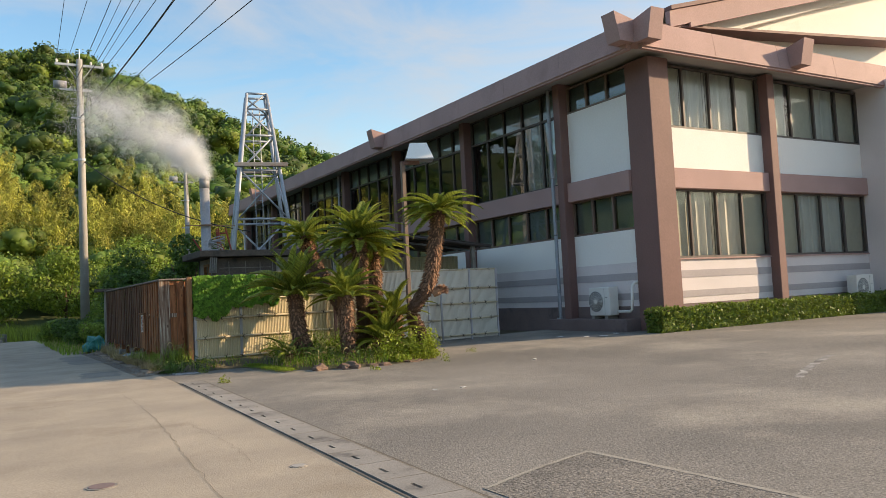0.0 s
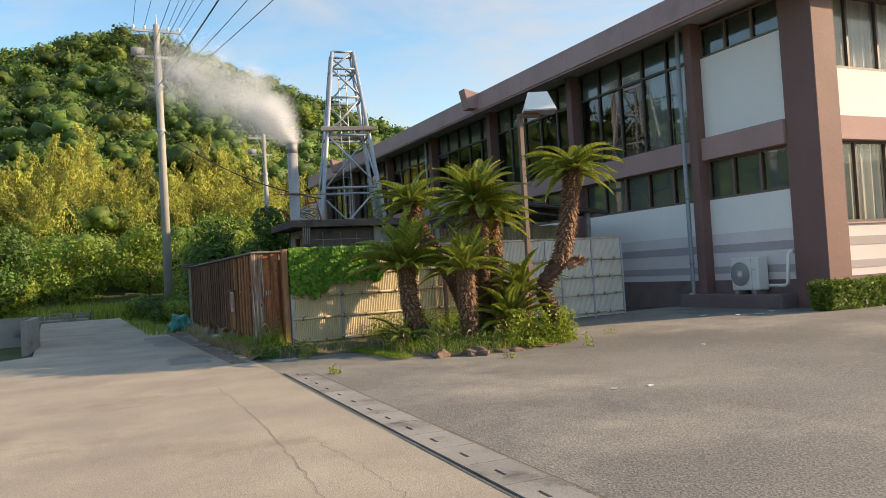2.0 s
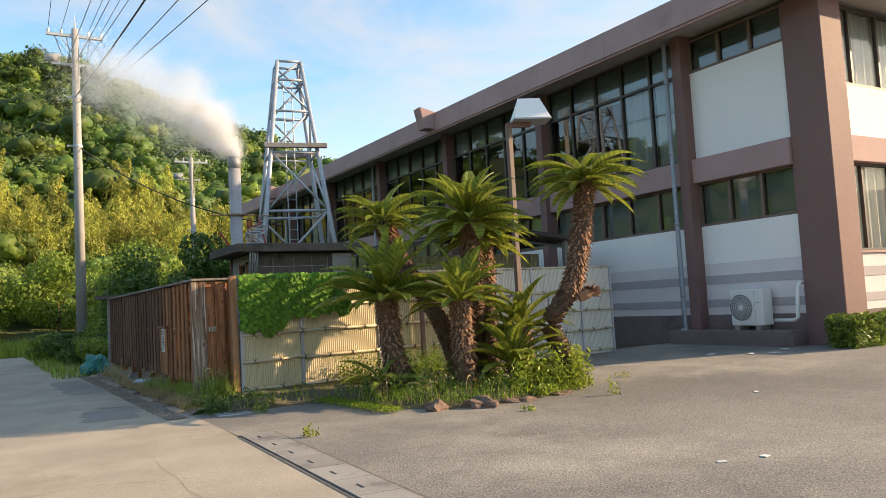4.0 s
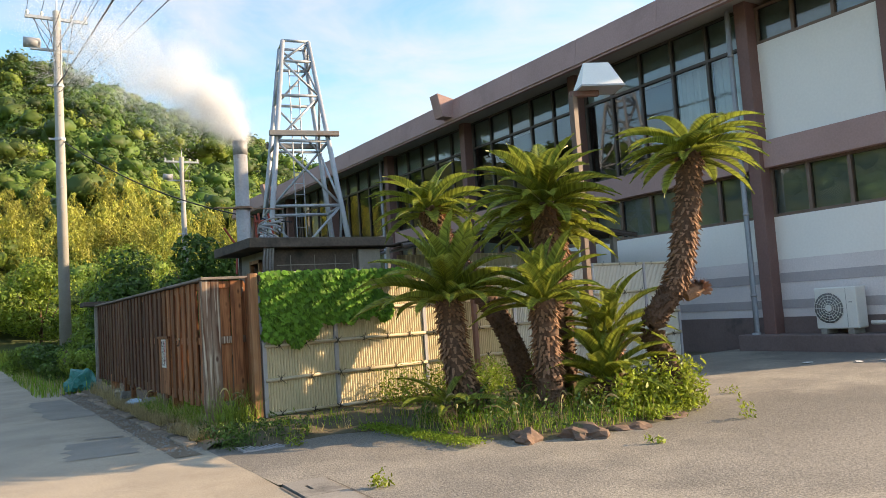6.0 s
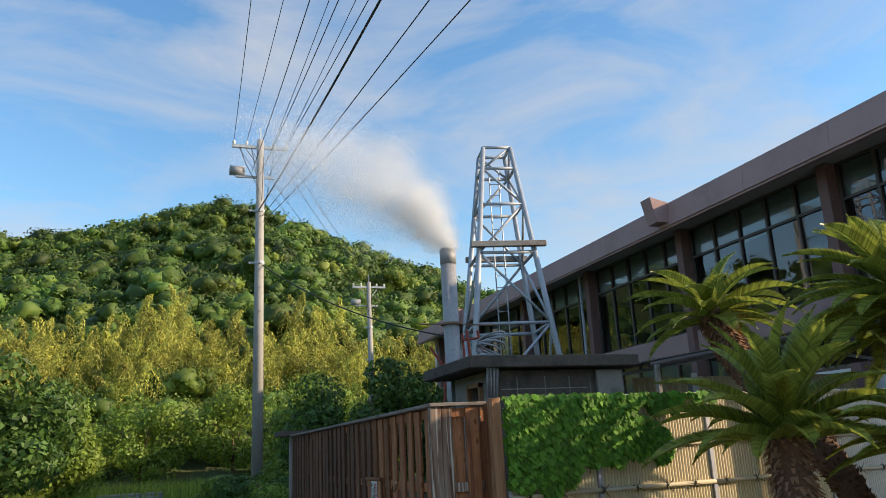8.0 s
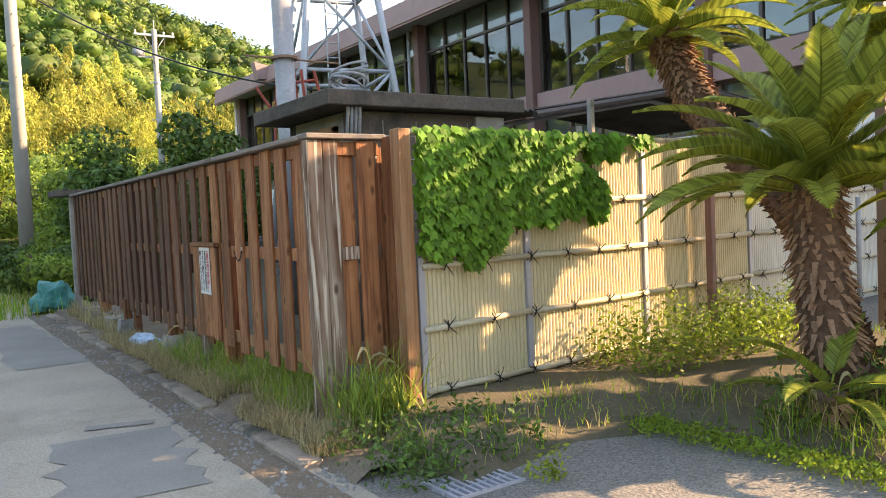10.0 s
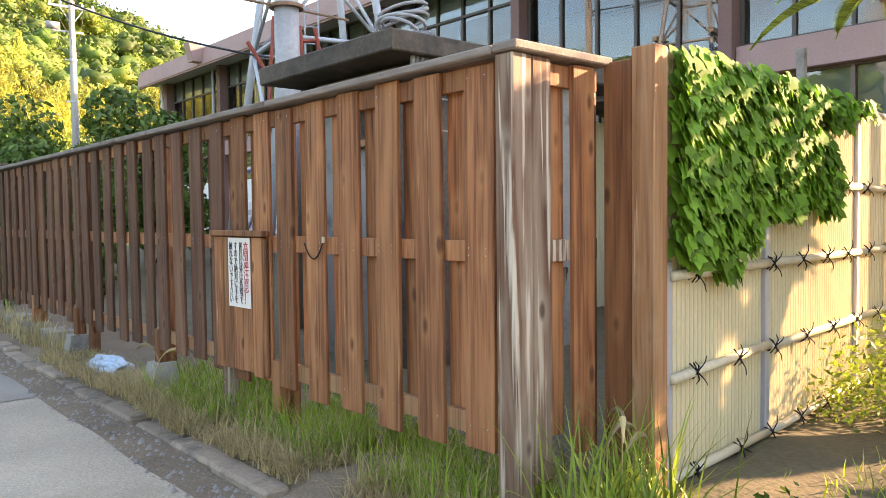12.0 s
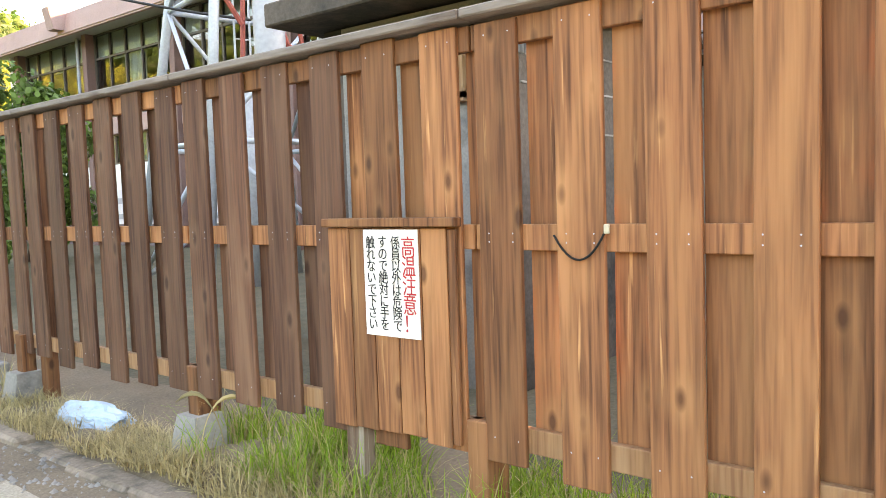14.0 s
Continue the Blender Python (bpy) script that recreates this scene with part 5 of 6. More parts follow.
# ---- cycads in the bed ----
def frond_mesh(length, rise, droop, pairs=74):
    """One feather leaf: arching stalk with narrow leaflets set in a V."""
    vs, fs = [], []

    def quad(a, b, c, d):
        o = len(vs)
        vs.extend((a, b, c, d))
        fs.append((o, o + 1, o + 2, o + 3))
    e0 = radians(rise)
    pts = [Vector((0, 0, 0))]
    dirs = []
    steps = 24
    for i in range(steps):
        u = i / steps
        e = e0 - radians(droop) * u ** 1.4
        d = Vector((math.cos(e), 0, math.sin(e)))
        dirs.append(d)
        pts.append(pts[-1] + d * (length / steps))
    dirs.append(dirs[-1])
    for i in range(steps):
        w = 0.011 * (1 - 0.8 * i / steps)
        up = Vector((-dirs[i].z, 0, dirs[i].x))
        quad(pts[i] + Vector((0, -w, 0)), pts[i] + Vector((0, w, 0)), pts[i + 1] + Vector((0, w, 0)), pts[i + 1] + Vector((0, -w, 0)))
        quad(pts[i] - up * w, pts[i] + up * w, pts[i + 1] + up * w, pts[i + 1] - up * w)
    for k in range(pairs):
        u = 0.14 + 0.85 * k / (pairs - 1)
        j = min(int(u * steps), steps - 1)
        p = pts[j].lerp(pts[j + 1], u * steps - j)
        d = dirs[j]
        up = Vector((-d.z, 0, d.x))
        l = 0.155 * length * (math.sin(math.pi * min(1.0, 0.16 + u * 0.9)) ** 0.6) * (0.92 + 0.16 * ((k * 7) % 5) / 5)
        for sgn in (-1, 1):
            tip = p + (d * 0.72 + Vector((0, sgn * 0.95, 0)) + up * 0.34).normalized() * l
            mid = p.lerp(tip, 0.55) + up * 0.012
            w = d * (0.0088)
            quad(p - w * 0.7, mid - w, tip, mid + w)
            o = len(vs)
            vs.append(p + w * 0.7)
            fs.append((o - 4, o - 1, o, o))
    fs = [q if len(set(q)) == 4 else q[:3] for q in fs]
    me = bpy.data.meshes.new("frond")
    me.from_pydata([tuple(p) for p in vs], [], fs)
    me.materials.append(M_FROND)
    me.update()
    return me


FRONDS = [frond_mesh(1.0, r, d) for r, d in ((82, 32), (68, 48), (52, 58), (36, 62), (20, 58), (4, 50), (-15, 42))]


def spline(pts, n):
    """A smooth line through points."""
    pts = [Vector(p) for p in pts]
    ext = [pts[0] * 2 - pts[1]] + pts + [pts[-1] * 2 - pts[-2]]
    out = []
    segs = len(pts) - 1
    for i in range(n + 1):
        u = i / n * segs
        k = min(int(u), segs - 1)
        t = u - k
        a, b, c, d = ext[k:k + 4]
        out.append(0.5 * ((2 * b) + (c - a) * t + (2 * a - 5 * b + 4 * c - d) * t * t + (3 * b - a - 3 * c + d) * t ** 3))
    return out


def cycad(path, r0, r1, label, size, count=34, low=-15, high=82, fresh=0.45, seed=1, offsets=None):
    base = Vector(path[0])
    q = random.Random(seed)
    palm = thing("cycad", label, "cycad", base, "cycads in the bed")
    pts = spline([Vector(p) - base for p in path], 22)
    n = len(pts)
    radii = [(r0 + (r1 - r0) * i / (n - 1)) * (1 + 0.10 * noise.noise((i * 0.7, seed, 0))) for i in range(n)]
    part("trunk", Shape().tube(pts, [r * 0.86 for r in radii], 14), M_BARK, palm, "dark rough trunk", True)
    total = sum((pts[i + 1] - pts[i]).length for i in range(n - 1))
    for nm, lo, hi, mt, out in (("old_leaf_stubble", 0.0, 1 - fresh, M_BARK, 0.045), ("leaf_stubble", 1 - fresh, 1.0, M_SCALE, 0.07)):
        s = Shape()
        rows = int(total * (hi - lo) / 0.034)
        for a in range(rows):
            u = (lo + (hi - lo) * a / max(1, rows)) * (n - 1)
            i = min(int(u), n - 2)
            c = pts[i].lerp(pts[i + 1], u - i)
            ax = (pts[i + 1] - pts[i]).normalized()
            e1 = ax.cross(Vector((0.3, 1, 0.1))).normalized()
            e2 = ax.cross(e1)
            for b in range(15):
                w = 2 * math.pi * (b + 0.5 * (a % 2)) / 15 + q.uniform(-0.25, 0.25)
                c = c + ax * q.uniform(-0.012, 0.012)
                o = e1 * math.cos(w) + e2 * math.sin(w)
                t = ax.cross(o)
                p = c + o * radii[i] * 0.84
                l = out * q.uniform(0.45, 1.3)
                hang = -0.55 if mt is M_SCALE else 0.35
                tip = p + o * l * 0.75 + ax * hang * l * q.uniform(0.5, 1.5)
                s.add([p - t * 0.019 + ax * 0.012, p + t * 0.019 + ax * 0.012, p - ax * 0.017, tip + t * 0.008, tip - t * 0.008], [(0, 1, 3, 4), (1, 2, 3), (2, 0, 4, 3)])
        tagged(part(nm, s, mt, palm, "brown stubs of old leaves" if mt is M_SCALE else ""), kind="stuff")
    top = pts[-1]
    for i in range(count):
        f = (i + 0.5) / count
        rise = high + (low - high) * f ** 0.8
        j = min(range(7), key=lambda k: abs((82, 68, 52, 36, 20, 4, -15)[k] - rise))
        m = Matrix.Translation(top + Vector((0, 0, 0.03 - 0.12 * f))) @ pose(0, 0, 0, q.uniform(-14, 14), q.uniform(-6, 6), i * 137.5 + q.uniform(-12, 12)) @ Matrix.Scale(size * q.uniform(0.85, 1.1), 4)
        tagged(part("frond", FRONDS[j], None, palm, at=m), kind="stuff")
    return palm


cycad([(7.92, 14.30, 0.05), (7.86, 14.34, 0.55), (7.74, 14.42, 1.0), (8.02, 14.25, 1.5), (8.15, 14.14, 2.1), (8.27, 14.05, 3.12)], 0.14, 0.175, "tall cycad with a bent scaly trunk and a spreading crown", 0.98, 40, -8, 48, 0.42, 1)
cycad([(5.86, 15.45, 0.05), (5.62, 15.5, 0.6), (5.55, 15.54, 1.5)], 0.20, 0.175, "short stout cycad with dark green arching leaves", 1.12, 46, 12, 82, 0.6, 2)
cycad([(6.42, 14.80, 0.05), (6.38, 14.78, 0.7), (6.36, 14.76, 1.42)], 0.17, 0.18, "short cycad with shaggy brown leaf stubs", 0.9, 36, 10, 85, 0.6, 3)
cycad([(7.20, 16.1, 0.05), (6.95, 16.45, 1.2), (6.62, 17.1, 2.2), (6.48, 17.35, 2.85)], 0.17, 0.175, "leaning cycad with a dark slanting trunk", 0.98, 32, -5, 66, 0.3, 4)
cycad([(7.1, 15.45, 0.05), (7.05, 15.42, 1.5), (7.0, 15.38, 2.66)], 0.17, 0.175, "tall upright cycad with a full crown", 1.08, 60, -8, 75, 0.35, 5)
cycad([(7.62, 15.95, 0.05), (7.60, 15.9, 1.3), (7.55, 15.85, 2.42)], 0.18, 0.17, "cycad standing behind another with bright fronds", 0.95, 34, -10, 55, 0.35, 6)
cycad([(7.18, 14.72, 0.05), (7.18, 14.70, 0.42)], 0.16, 0.17, "young cycad with long leaves close to the ground", 1.0, 28, 15, 85, 0.5, 7)
cycad([(7.62, 15.05, 0.05), (7.60, 15.0, 0.95)], 0.17, 0.18, "young cycad among the taller ones", 0.95, 22, 10, 75, 0.5, 8)
cycad([(5.38, 15.35, 0.05), (5.30, 15.32, 0.3)], 0.08, 0.09, "small cycad offset at the foot of a trunk", 0.72, 9, 5, 60, 0.5, 9)
bulb = Shape()
for k in range(170):
    a, b = rng.uniform(0, 6.28), rng.uniform(-0.6, 1.4)
    d = Vector((math.cos(a) * math.cos(b), math.sin(a) * math.cos(b), math.sin(b)))
    c = Vector((8.30, 14.12, 1.42))
    t = d.orthogonal().normalized()
    bulb.add([c + d * 0.07 - t * 0.03, c + d * 0.07 + t * 0.03, c + d * 0.16], [(0, 1, 2)])
bulb.tube([(8.12, 14.2, 1.36), (8.24, 14.14, 1.41), (8.33, 14.1, 1.44)], [0.09, 0.09, 0.05], 10)
single("trunk_offset", bulb, M_SCALE, "scaly brown offset bulb growing from a bent trunk", "offset")


# ---- rocks round the bed ----
def rock(at, size, seed):
    bm = bmesh.new()
    bmesh.ops.create_icosphere(bm, subdivisions=3, radius=1.0)
    for v in bm.verts:
        p = v.co.copy()
        k = 1 + 0.75 * noise.noise(p * 1.2 + Vector((seed * 3.1, 0, 0))) + 0.35 * noise.cell(p * 1.4 + Vector((seed, 5, 0))) * 0.5 + 0.16 * noise.noise(p * 3.6 + Vector((seed, 5, 0)))
        v.co = Vector((p.x * size[0] * k, p.y * size[1] * k, p.z * size[2] * k))
    me = bpy.data.meshes.new("edging_rock")
    bm.to_mesh(me)
    bm.free()
    me.materials.append(M_ROCK)
    me.polygons.foreach_set("use_smooth", [False] * len(me.polygons))
    ob = tagged(new("edging_rock", me), "reddish-brown mossy edging rock beside the bed", "rock", "edging rocks")
    ob.matrix_basis = pose(at[0], at[1], at[2], 0, 0, seed * 47)
    return ob


for i, (x, y, a, b, c) in enumerate(((5.22, 17.0, 0.20, 0.13, 0.12), (5.12, 16.5, 0.30, 0.15, 0.13), (5.05, 15.6, 0.30, 0.16, 0.10), (5.18, 14.9, 0.24, 0.15, 0.10), (5.5, 14.15, 0.22, 0.15, 0.14), (5.95, 13.8, 0.24, 0.16, 0.15), (6.6, 13.78, 0.22, 0.14, 0.09), (7.45, 13.95, 0.22, 0.14, 0.09))):
    rock((x, y, -0.01), (a, b, c * 0.8), i + 1)


# ---- weeds and grass ----
def scatter(poly_fn, n):
    pts = []
    while len(pts) < n:
        p = poly_fn()
        if p is not None:
            pts.append(p)
    return np.array(pts)


def bed_point():
    a, f = rng.uniform(0.0, 1.0), rng.uniform(0.02, 0.55)
    ex, ey = bed_edge(a)
    bx = 3.9 + 4.8 * a
    by = fence_y(bx)
    if a < 0.1 and rng.uniform() < 0.5:
        return None
    return (ex * (1 - f) + bx * f, ey * (1 - f) + by * f, 0.03 + 0.1 * min(1, f * 4))


def bed_front():
    p = bed_point()
    return p if p is not None and p[0] > 4.9 and p[1] < 15.6 else None


v1 = blades(scatter(bed_point, 1300), 0.15, 0.005, 0.7)
v2 = blades(scatter(bed_front, 2300), 0.28, 0.005, 0.8)
single("bed_grass", raw_mesh("bed_grass", *merge([v1, v2]), M_GRASS), None, "mixed green and dry grass in the bed", "grass", kind="stuff")


def leafy_weed(points, height, leaves, leaf, spread=0.07):
    """Upright weeds: a stalk with small leaves all the way up."""
    cs, nn = [], []
    for x, y, z in points:
        h = height * rng.uniform(0.5, 1.2)
        lx, ly = rng.normal(0, 0.12, 2)
        for k in range(leaves):
            u = (k + 1) / leaves
            a = k * 2.4
            r = spread * (1 - 0.5 * u) * rng.uniform(0.4, 1.2)
            cs.append((x + lx * h * u + r * math.cos(a), y + ly * h * u + r * math.sin(a), z + h * u))
    return leaf_quads(np.array(cs), leaf, None, 0.45)


def bright_spot():
    x, y = rng.normal(7.55, 0.45), rng.normal(14.15, 0.22)
    return (x, y, 0.08) if y > 13.95 and 6.6 < x < 8.1 else None


single("bed_weeds", raw_mesh("bed_weeds", *leafy_weed(scatter(bright_spot, 170), 0.5, 18, 0.035, 0.08), M_WEED), None, "bright yellow-green leafy weeds in the bed", "weed", kind="stuff")
single("bed_weeds", raw_mesh("bed_weeds", *leafy_weed(scatter(bed_front, 130), 0.34, 14, 0.03, 0.07), M_BUSH), None, "darker leafy weeds among the stones", "weed", kind="stuff")


def low_moss():
    x = rng.uniform(7.0, 8.15)
    return (x, 13.98 + 0.25 * (x - 7.2) + rng.normal(0, 0.1), 0.03)


single("ground_cover", raw_mesh("ground_cover", *leaf_quads(scatter(low_moss, 1500) + np.stack([np.zeros(1500), np.zeros(1500), rng.uniform(0, 0.12, 1500)], 1), 0.022), M_WEED), None, "low yellow-green ground cover at the bed edge", "weed", kind="stuff")


def edge_moss():
    u = rng.uniform()
    return (4.72 + 0.22 * u + rng.normal(0, 0.09), 17.15 - 2.9 * u + rng.normal(0, 0.05), 0.03 + 0.05 * rng.uniform())


single("moss", raw_mesh("moss", *leaf_quads(scatter(edge_moss, 5200), 0.014), M_MOSS), None, "bright green moss along the edge of the bed", "moss", kind="stuff")


def by_screen():
    x = rng.uniform(5.45, 8.2)
    return (x, fence_y(x) - rng.uniform(0.1, 1.0), 0.12)


single("screen_weeds", raw_mesh("screen_weeds", *leafy_weed(scatter(by_screen, 230), 0.46, 20, 0.026, 0.10), M_TREE), None, "leafy green weeds against the screen", "weed", kind="stuff")


def arching_stem(x, y, h, ang, reach):
    s = Shape()
    d = Vector((math.cos(ang), math.sin(ang), 0))
    pts = [Vector((x, y, 0.05)) + d * reach * u ** 1.8 + Vector((0, 0, h * (u * 1.65 - u ** 2.6 * 0.95))) for u in (i / 10 for i in range(11))]
    s.tube(pts, [0.003] * 6 + [0.006, 0.011, 0.013, 0.009, 0.002], 5)
    return s


arch = Shape()
for k in range(46):
    p = bed_front()
    while p is None:
        p = bed_front()
    q = arching_stem(p[0], p[1], rng.uniform(0.3, 0.5), rng.uniform(0, 6.28), rng.uniform(0.15, 0.35))
    arch.add(q.v, q.f)
for x, y, h in ((3.12, 20.9, 0.5), (3.1, 21.1, 0.42), (3.35, 17.35, 0.6), (3.55, 17.3, 0.62), (3.7, 17.3, 0.55), (3.45, 17.3, 0.7)):
    q = arching_stem(x, y, h, rng.uniform(0, 6.28), 0.25)
    arch.add(q.v, q.f)
single("seed_stalks", arch, M_DRYGRASS, "pale arching dry seed stalks", "grass", kind="stuff")


def verge_point(x0, x1, y0, y1, bias=1.0, clump=None):
    def fn():
        x, y = rng.uniform(x0, x1), y0 + (y1 - y0) * rng.uniform() ** bias
        if clump is not None and noise.noise((x * 2.6, y * 2.6, 7.0)) + rng.uniform(-0.25, 0.25) < clump:
            return None
        return (x, y, verge_height(x, y) - 0.02)
    return fn


g1 = blades(scatter(verge_point(3.06, 3.75, 17.7, 21.4, 1.0, 0.0), 3400), 0.34, 0.005, 0.7, 4)
g2 = blades(scatter(verge_point(2.92, 3.5, 17.0, 21.4, 1.0, -0.05), 2400), 0.24, 0.004, 0.9, 4)
single("verge_grass", raw_mesh("verge_grass", *merge([g1]), M_GRASS), None, "tall green grass growing under the board fence", "grass", kind="stuff")
g3 = blades(scatter(verge_point(2.88, 3.3, 17.0, 23.4, 1.0, -0.2), 8000), 0.15, 0.004, 1.1, 3)
single("dry_verge_grass", raw_mesh("dry_verge_grass", *merge([g2, g3]), M_DRYGRASS), None, "dry straw-coloured grass along the kerb", "grass", kind="stuff")
g4 = blades(scatter(verge_point(3.0, 3.3, 23.4, 26.5), 700), 0.34, 0.005, 0.5, 3)
single("dry_verge_grass", raw_mesh("dry_verge_grass", *g4, M_DRYGRASS), None, "dry straw-coloured grass beside a post base", "grass", kind="stuff")


def corner_point():
    x, y = rng.normal(3.45, 0.16), rng.normal(17.3, 0.12)
    return (x, y, 0.05) if y < 17.55 and 3.15 < x < 3.95 else None


single("corner_grass", raw_mesh("corner_grass", *blades(scatter(corner_point, 230), 0.58, 0.010, 0.6, 5), M_TREE), None, "tuft of broad grass at the fence corner", "grass", kind="stuff")


def foot_point():
    x, y = rng.uniform(2.95, 4.2), rng.uniform(16.1, 17.1)
    return (x, y, 0.0) if y > 16.15 + 0.25 * abs(x - 3.2) else None


single("foot_weeds", raw_mesh("foot_weeds", *leafy_weed(scatter(foot_point, 150), 0.24, 13, 0.024, 0.07), M_BUSH), None, "low leafy weeds at the fence corner", "weed", kind="stuff")
for x, y, n, h in ((7.76, 13.22, 9, 0.22), (6.15, 13.0, 5, 0.08), (3.45, 13.44, 9, 0.13), (3.75, 15.95, 10, 0.16), (9.3, 14.6, 6, 0.14)):
    single("lone_weed", raw_mesh("lone_weed", *leafy_weed(np.stack([rng.normal(x, 0.05, n), rng.normal(y, 0.05, n), np.full(n, 0.0)], 1), h, 9, 0.024, 0.05), M_WEED), None, "small yellow-green weed growing from the asphalt", "weed", group="weeds in the asphalt", kind="stuff")


# ---- bushes and trees beyond the fence ----
def leafy_mass(name, label, centre, radii, n, leaf, mat, category, lumps=10, stem=True, group=""):
    t = thing(name, label, category, (centre[0], centre[1], 0), group)
    p, d = crown_points((0, 0, centre[2]), radii, n, lumps)
    p[:, 2] = np.maximum(p[:, 2], 0.05)
    tagged(part("crown", raw_mesh("crown", *leaf_quads(p, leaf, d), mat), None, t), kind="stuff")
    s = Shape()
    h = max(0.4, centre[2])
    s.tube([(0, 0, -0.05), (0.05, 0.03, h * 0.5), (0, 0, h)], [0.12, 0.09, 0.05], 8)
    for k in range(5):
        a = k * 1.26
        s.tube([(0, 0, h * 0.45), (radii[0] * 0.5 * math.cos(a), radii[1] * 0.5 * math.sin(a), h + radii[2] * 0.3)], [0.05, 0.015], 6)
    part("trunk", s, M_BARK, t, "brown trunk and limbs", True)
    return t


leafy_mass("clipped_bush", "dense round clipped green bush", (5.3, 32.6, 1.9), (1.75, 1.6, 1.75), 9000, 0.075, M_BUSH, "bush", 16)
leafy_mass("bush", "dark green leafy tree beside the yard", (7.6, 35.2, 2.6), (1.9, 1.9, 2.1), 7000, 0.1, M_BUSH, "tree", 14)
leafy_mass("bush", "dark green shrubs beside the yard", (9.8, 38.5, 2.0), (2.2, 2.0, 2.0), 4000, 0.12, M_BUSH, "bush", 12)
for i, (x, y, r, h) in enumerate(((3.5, 29.3, 0.9, 0.8), (3.3, 30.8, 1.0, 0.95), (3.6, 32.6, 1.1, 1.1), (3.0, 34.2, 1.0, 0.9), (2.6, 37.0, 1.1, 0.9), (4.8, 29.8, 1.0, 1.1))):
    leafy_mass("low_shrub", "low green shrub beside the lane", (x, y, h * 0.6), (r, r, h * 0.75), 3600, 0.06, M_BUSH if i % 2 else M_TREE, "shrub", 9, group="shrubs by the lane")
leafy_mass("hedge_tree", "tall dense dark hedge behind the low concrete wall", (-3.2, 29.6, 2.3), (2.6, 2.6, 1.9), 14000, 0.085, M_BUSH, "hedge", 22)
leafy_mass("hedge_tree", "tall dense dark hedge farther up the lane", (-4.6, 34.0, 2.3), (2.6, 3.0, 2.2), 7000, 0.1, M_TREE, "hedge", 18)
for i, (x, y, r, h) in enumerate(((-3.4, 47.0, 2.4, 4.4), (-6.5, 43, 3.0, 4.8), (-0.5, 58.0, 3.0, 5.2), (4.5, 58, 3.0, 5.5), (9.0, 60, 3.4, 6.0), (-5.5, 56.0, 3.2, 6.0), (7.2, 49.0, 2.4, 3.6), (13.5, 60.0, 3.4, 6.5))):
    leafy_mass("tree", "light green broad-leaved tree at the foot of the hill", (x, y, h * 0.55), (r, r, h * 0.5), 6500, 0.11, M_TREE, "tree", 14, group="trees at the foot of the hill")
gp = np.stack([rng.uniform(-6, 9, 9000), rng.uniform(45.5, 57, 9000), np.full(9000, -0.02)], 1)
single("meadow_grass", raw_mesh("meadow_grass", *blades(gp, 0.85, 0.022, 0.4, 2), M_WEED), None, "tall bright grass at the end of the lane", "grass", kind="stuff")
gp = np.stack([rng.uniform(2.0, 3.6, 2500), rng.uniform(27.0, 46, 2500), np.full(2500, -0.03)], 1)
single("lane_grass", raw_mesh("lane_grass", *blades(gp, 0.45, 0.012, 0.6, 3), M_GRASS), None, "long grass along the lane edge", "grass", kind="stuff")
for i in range(3):
    single("stone_step", Shape().box(-2.2 + 0.2 * i, 0.6 + 0.1 * i, 45.2 + 0.5 * i, 45.66 + 0.5 * i, -0.05, 0.12 + 0.14 * i, 0.03), M_CONCRETE, "low stone step at the end of the lane", "step", group="steps at the lane end")
# low curved concrete wall on the other side of the lane
wl_pts = [(-0.95, 23.6), (-0.82, 26.6), (-0.95, 27.4), (-1.4, 27.8), (-4.5, 28.1)]
s = Shape()
sp = spline([(x, y, 0) for x, y in wl_pts], 24)
v = []
for i, p in enumerate(sp):
    d = (sp[min(i + 1, 24)] - sp[max(i - 1, 0)]).normalized()
    o = Vector((-d.y, d.x, 0)) * 0.14
    for q, z in ((p, -0.05), (p, 0.78), (p + o, 0.78), (p + o, -0.05)):
        v.append((q.x, q.y, z))
s.add(v, [(4 * i + j, 4 * i + j + 1, 4 * i + j + 5, 4 * i + j + 4) for i in range(24) for j in range(3)] + [(0, 1, 2, 3), (99, 98, 97, 96)])
single("garden_wall", s, M_CONCRETE, "low curved concrete garden wall", "wall", kind="structure")

# teal sheet and pale plastic bag
def crumple(name, at, size, mat, label, category, seed):
    bm = bmesh.new()
    bmesh.ops.create_icosphere(bm, subdivisions=4, radius=1.0)
    for v in bm.verts:
        p = v.co.copy()
        k = 1 + 0.45 * noise.noise(p * 1.6 + Vector((seed, 0, 0))) + 0.22 * abs(noise.noise(p * 4.5 + Vector((0, seed, 0))))
        v.co = Vector((p.x * size[0] * k, p.y * size[1] * k, max(p.z * size[2] * k, -size[2] * 0.4)))
    me = bpy.data.meshes.new(name)
    bm.to_mesh(me)
    bm.free()
    me.materials.append(mat)
    ob = tagged(new(name, me), label, category)
    ob.matrix_basis = pose(*at)
    return ob


crumple("plastic_sheet", (2.98, 27.6, 0.2), (0.3, 0.35, 0.36), M_TEAL, "crumpled teal plastic sheet beside the fence end", "plastic sheet", 2.0)
crumple("plastic_bag", (3.22, 22.35, 0.085), (0.12, 0.34, 0.07), M_BAG, "flattened pale blue plastic bag under the fence", "plastic bag", 7.0)
for i, (x, y) in enumerate(((3.3, 24.2), (3.28, 25.1), (3.3, 25.9))):
    single("concrete_block", Shape().box(x - 0.14, x + 0.12, y - 0.2, y + 0.2, 0.0, 0.2, 0.012), M_CONCRETE, "rough concrete block under the fence", "block", group="blocks under the fence")

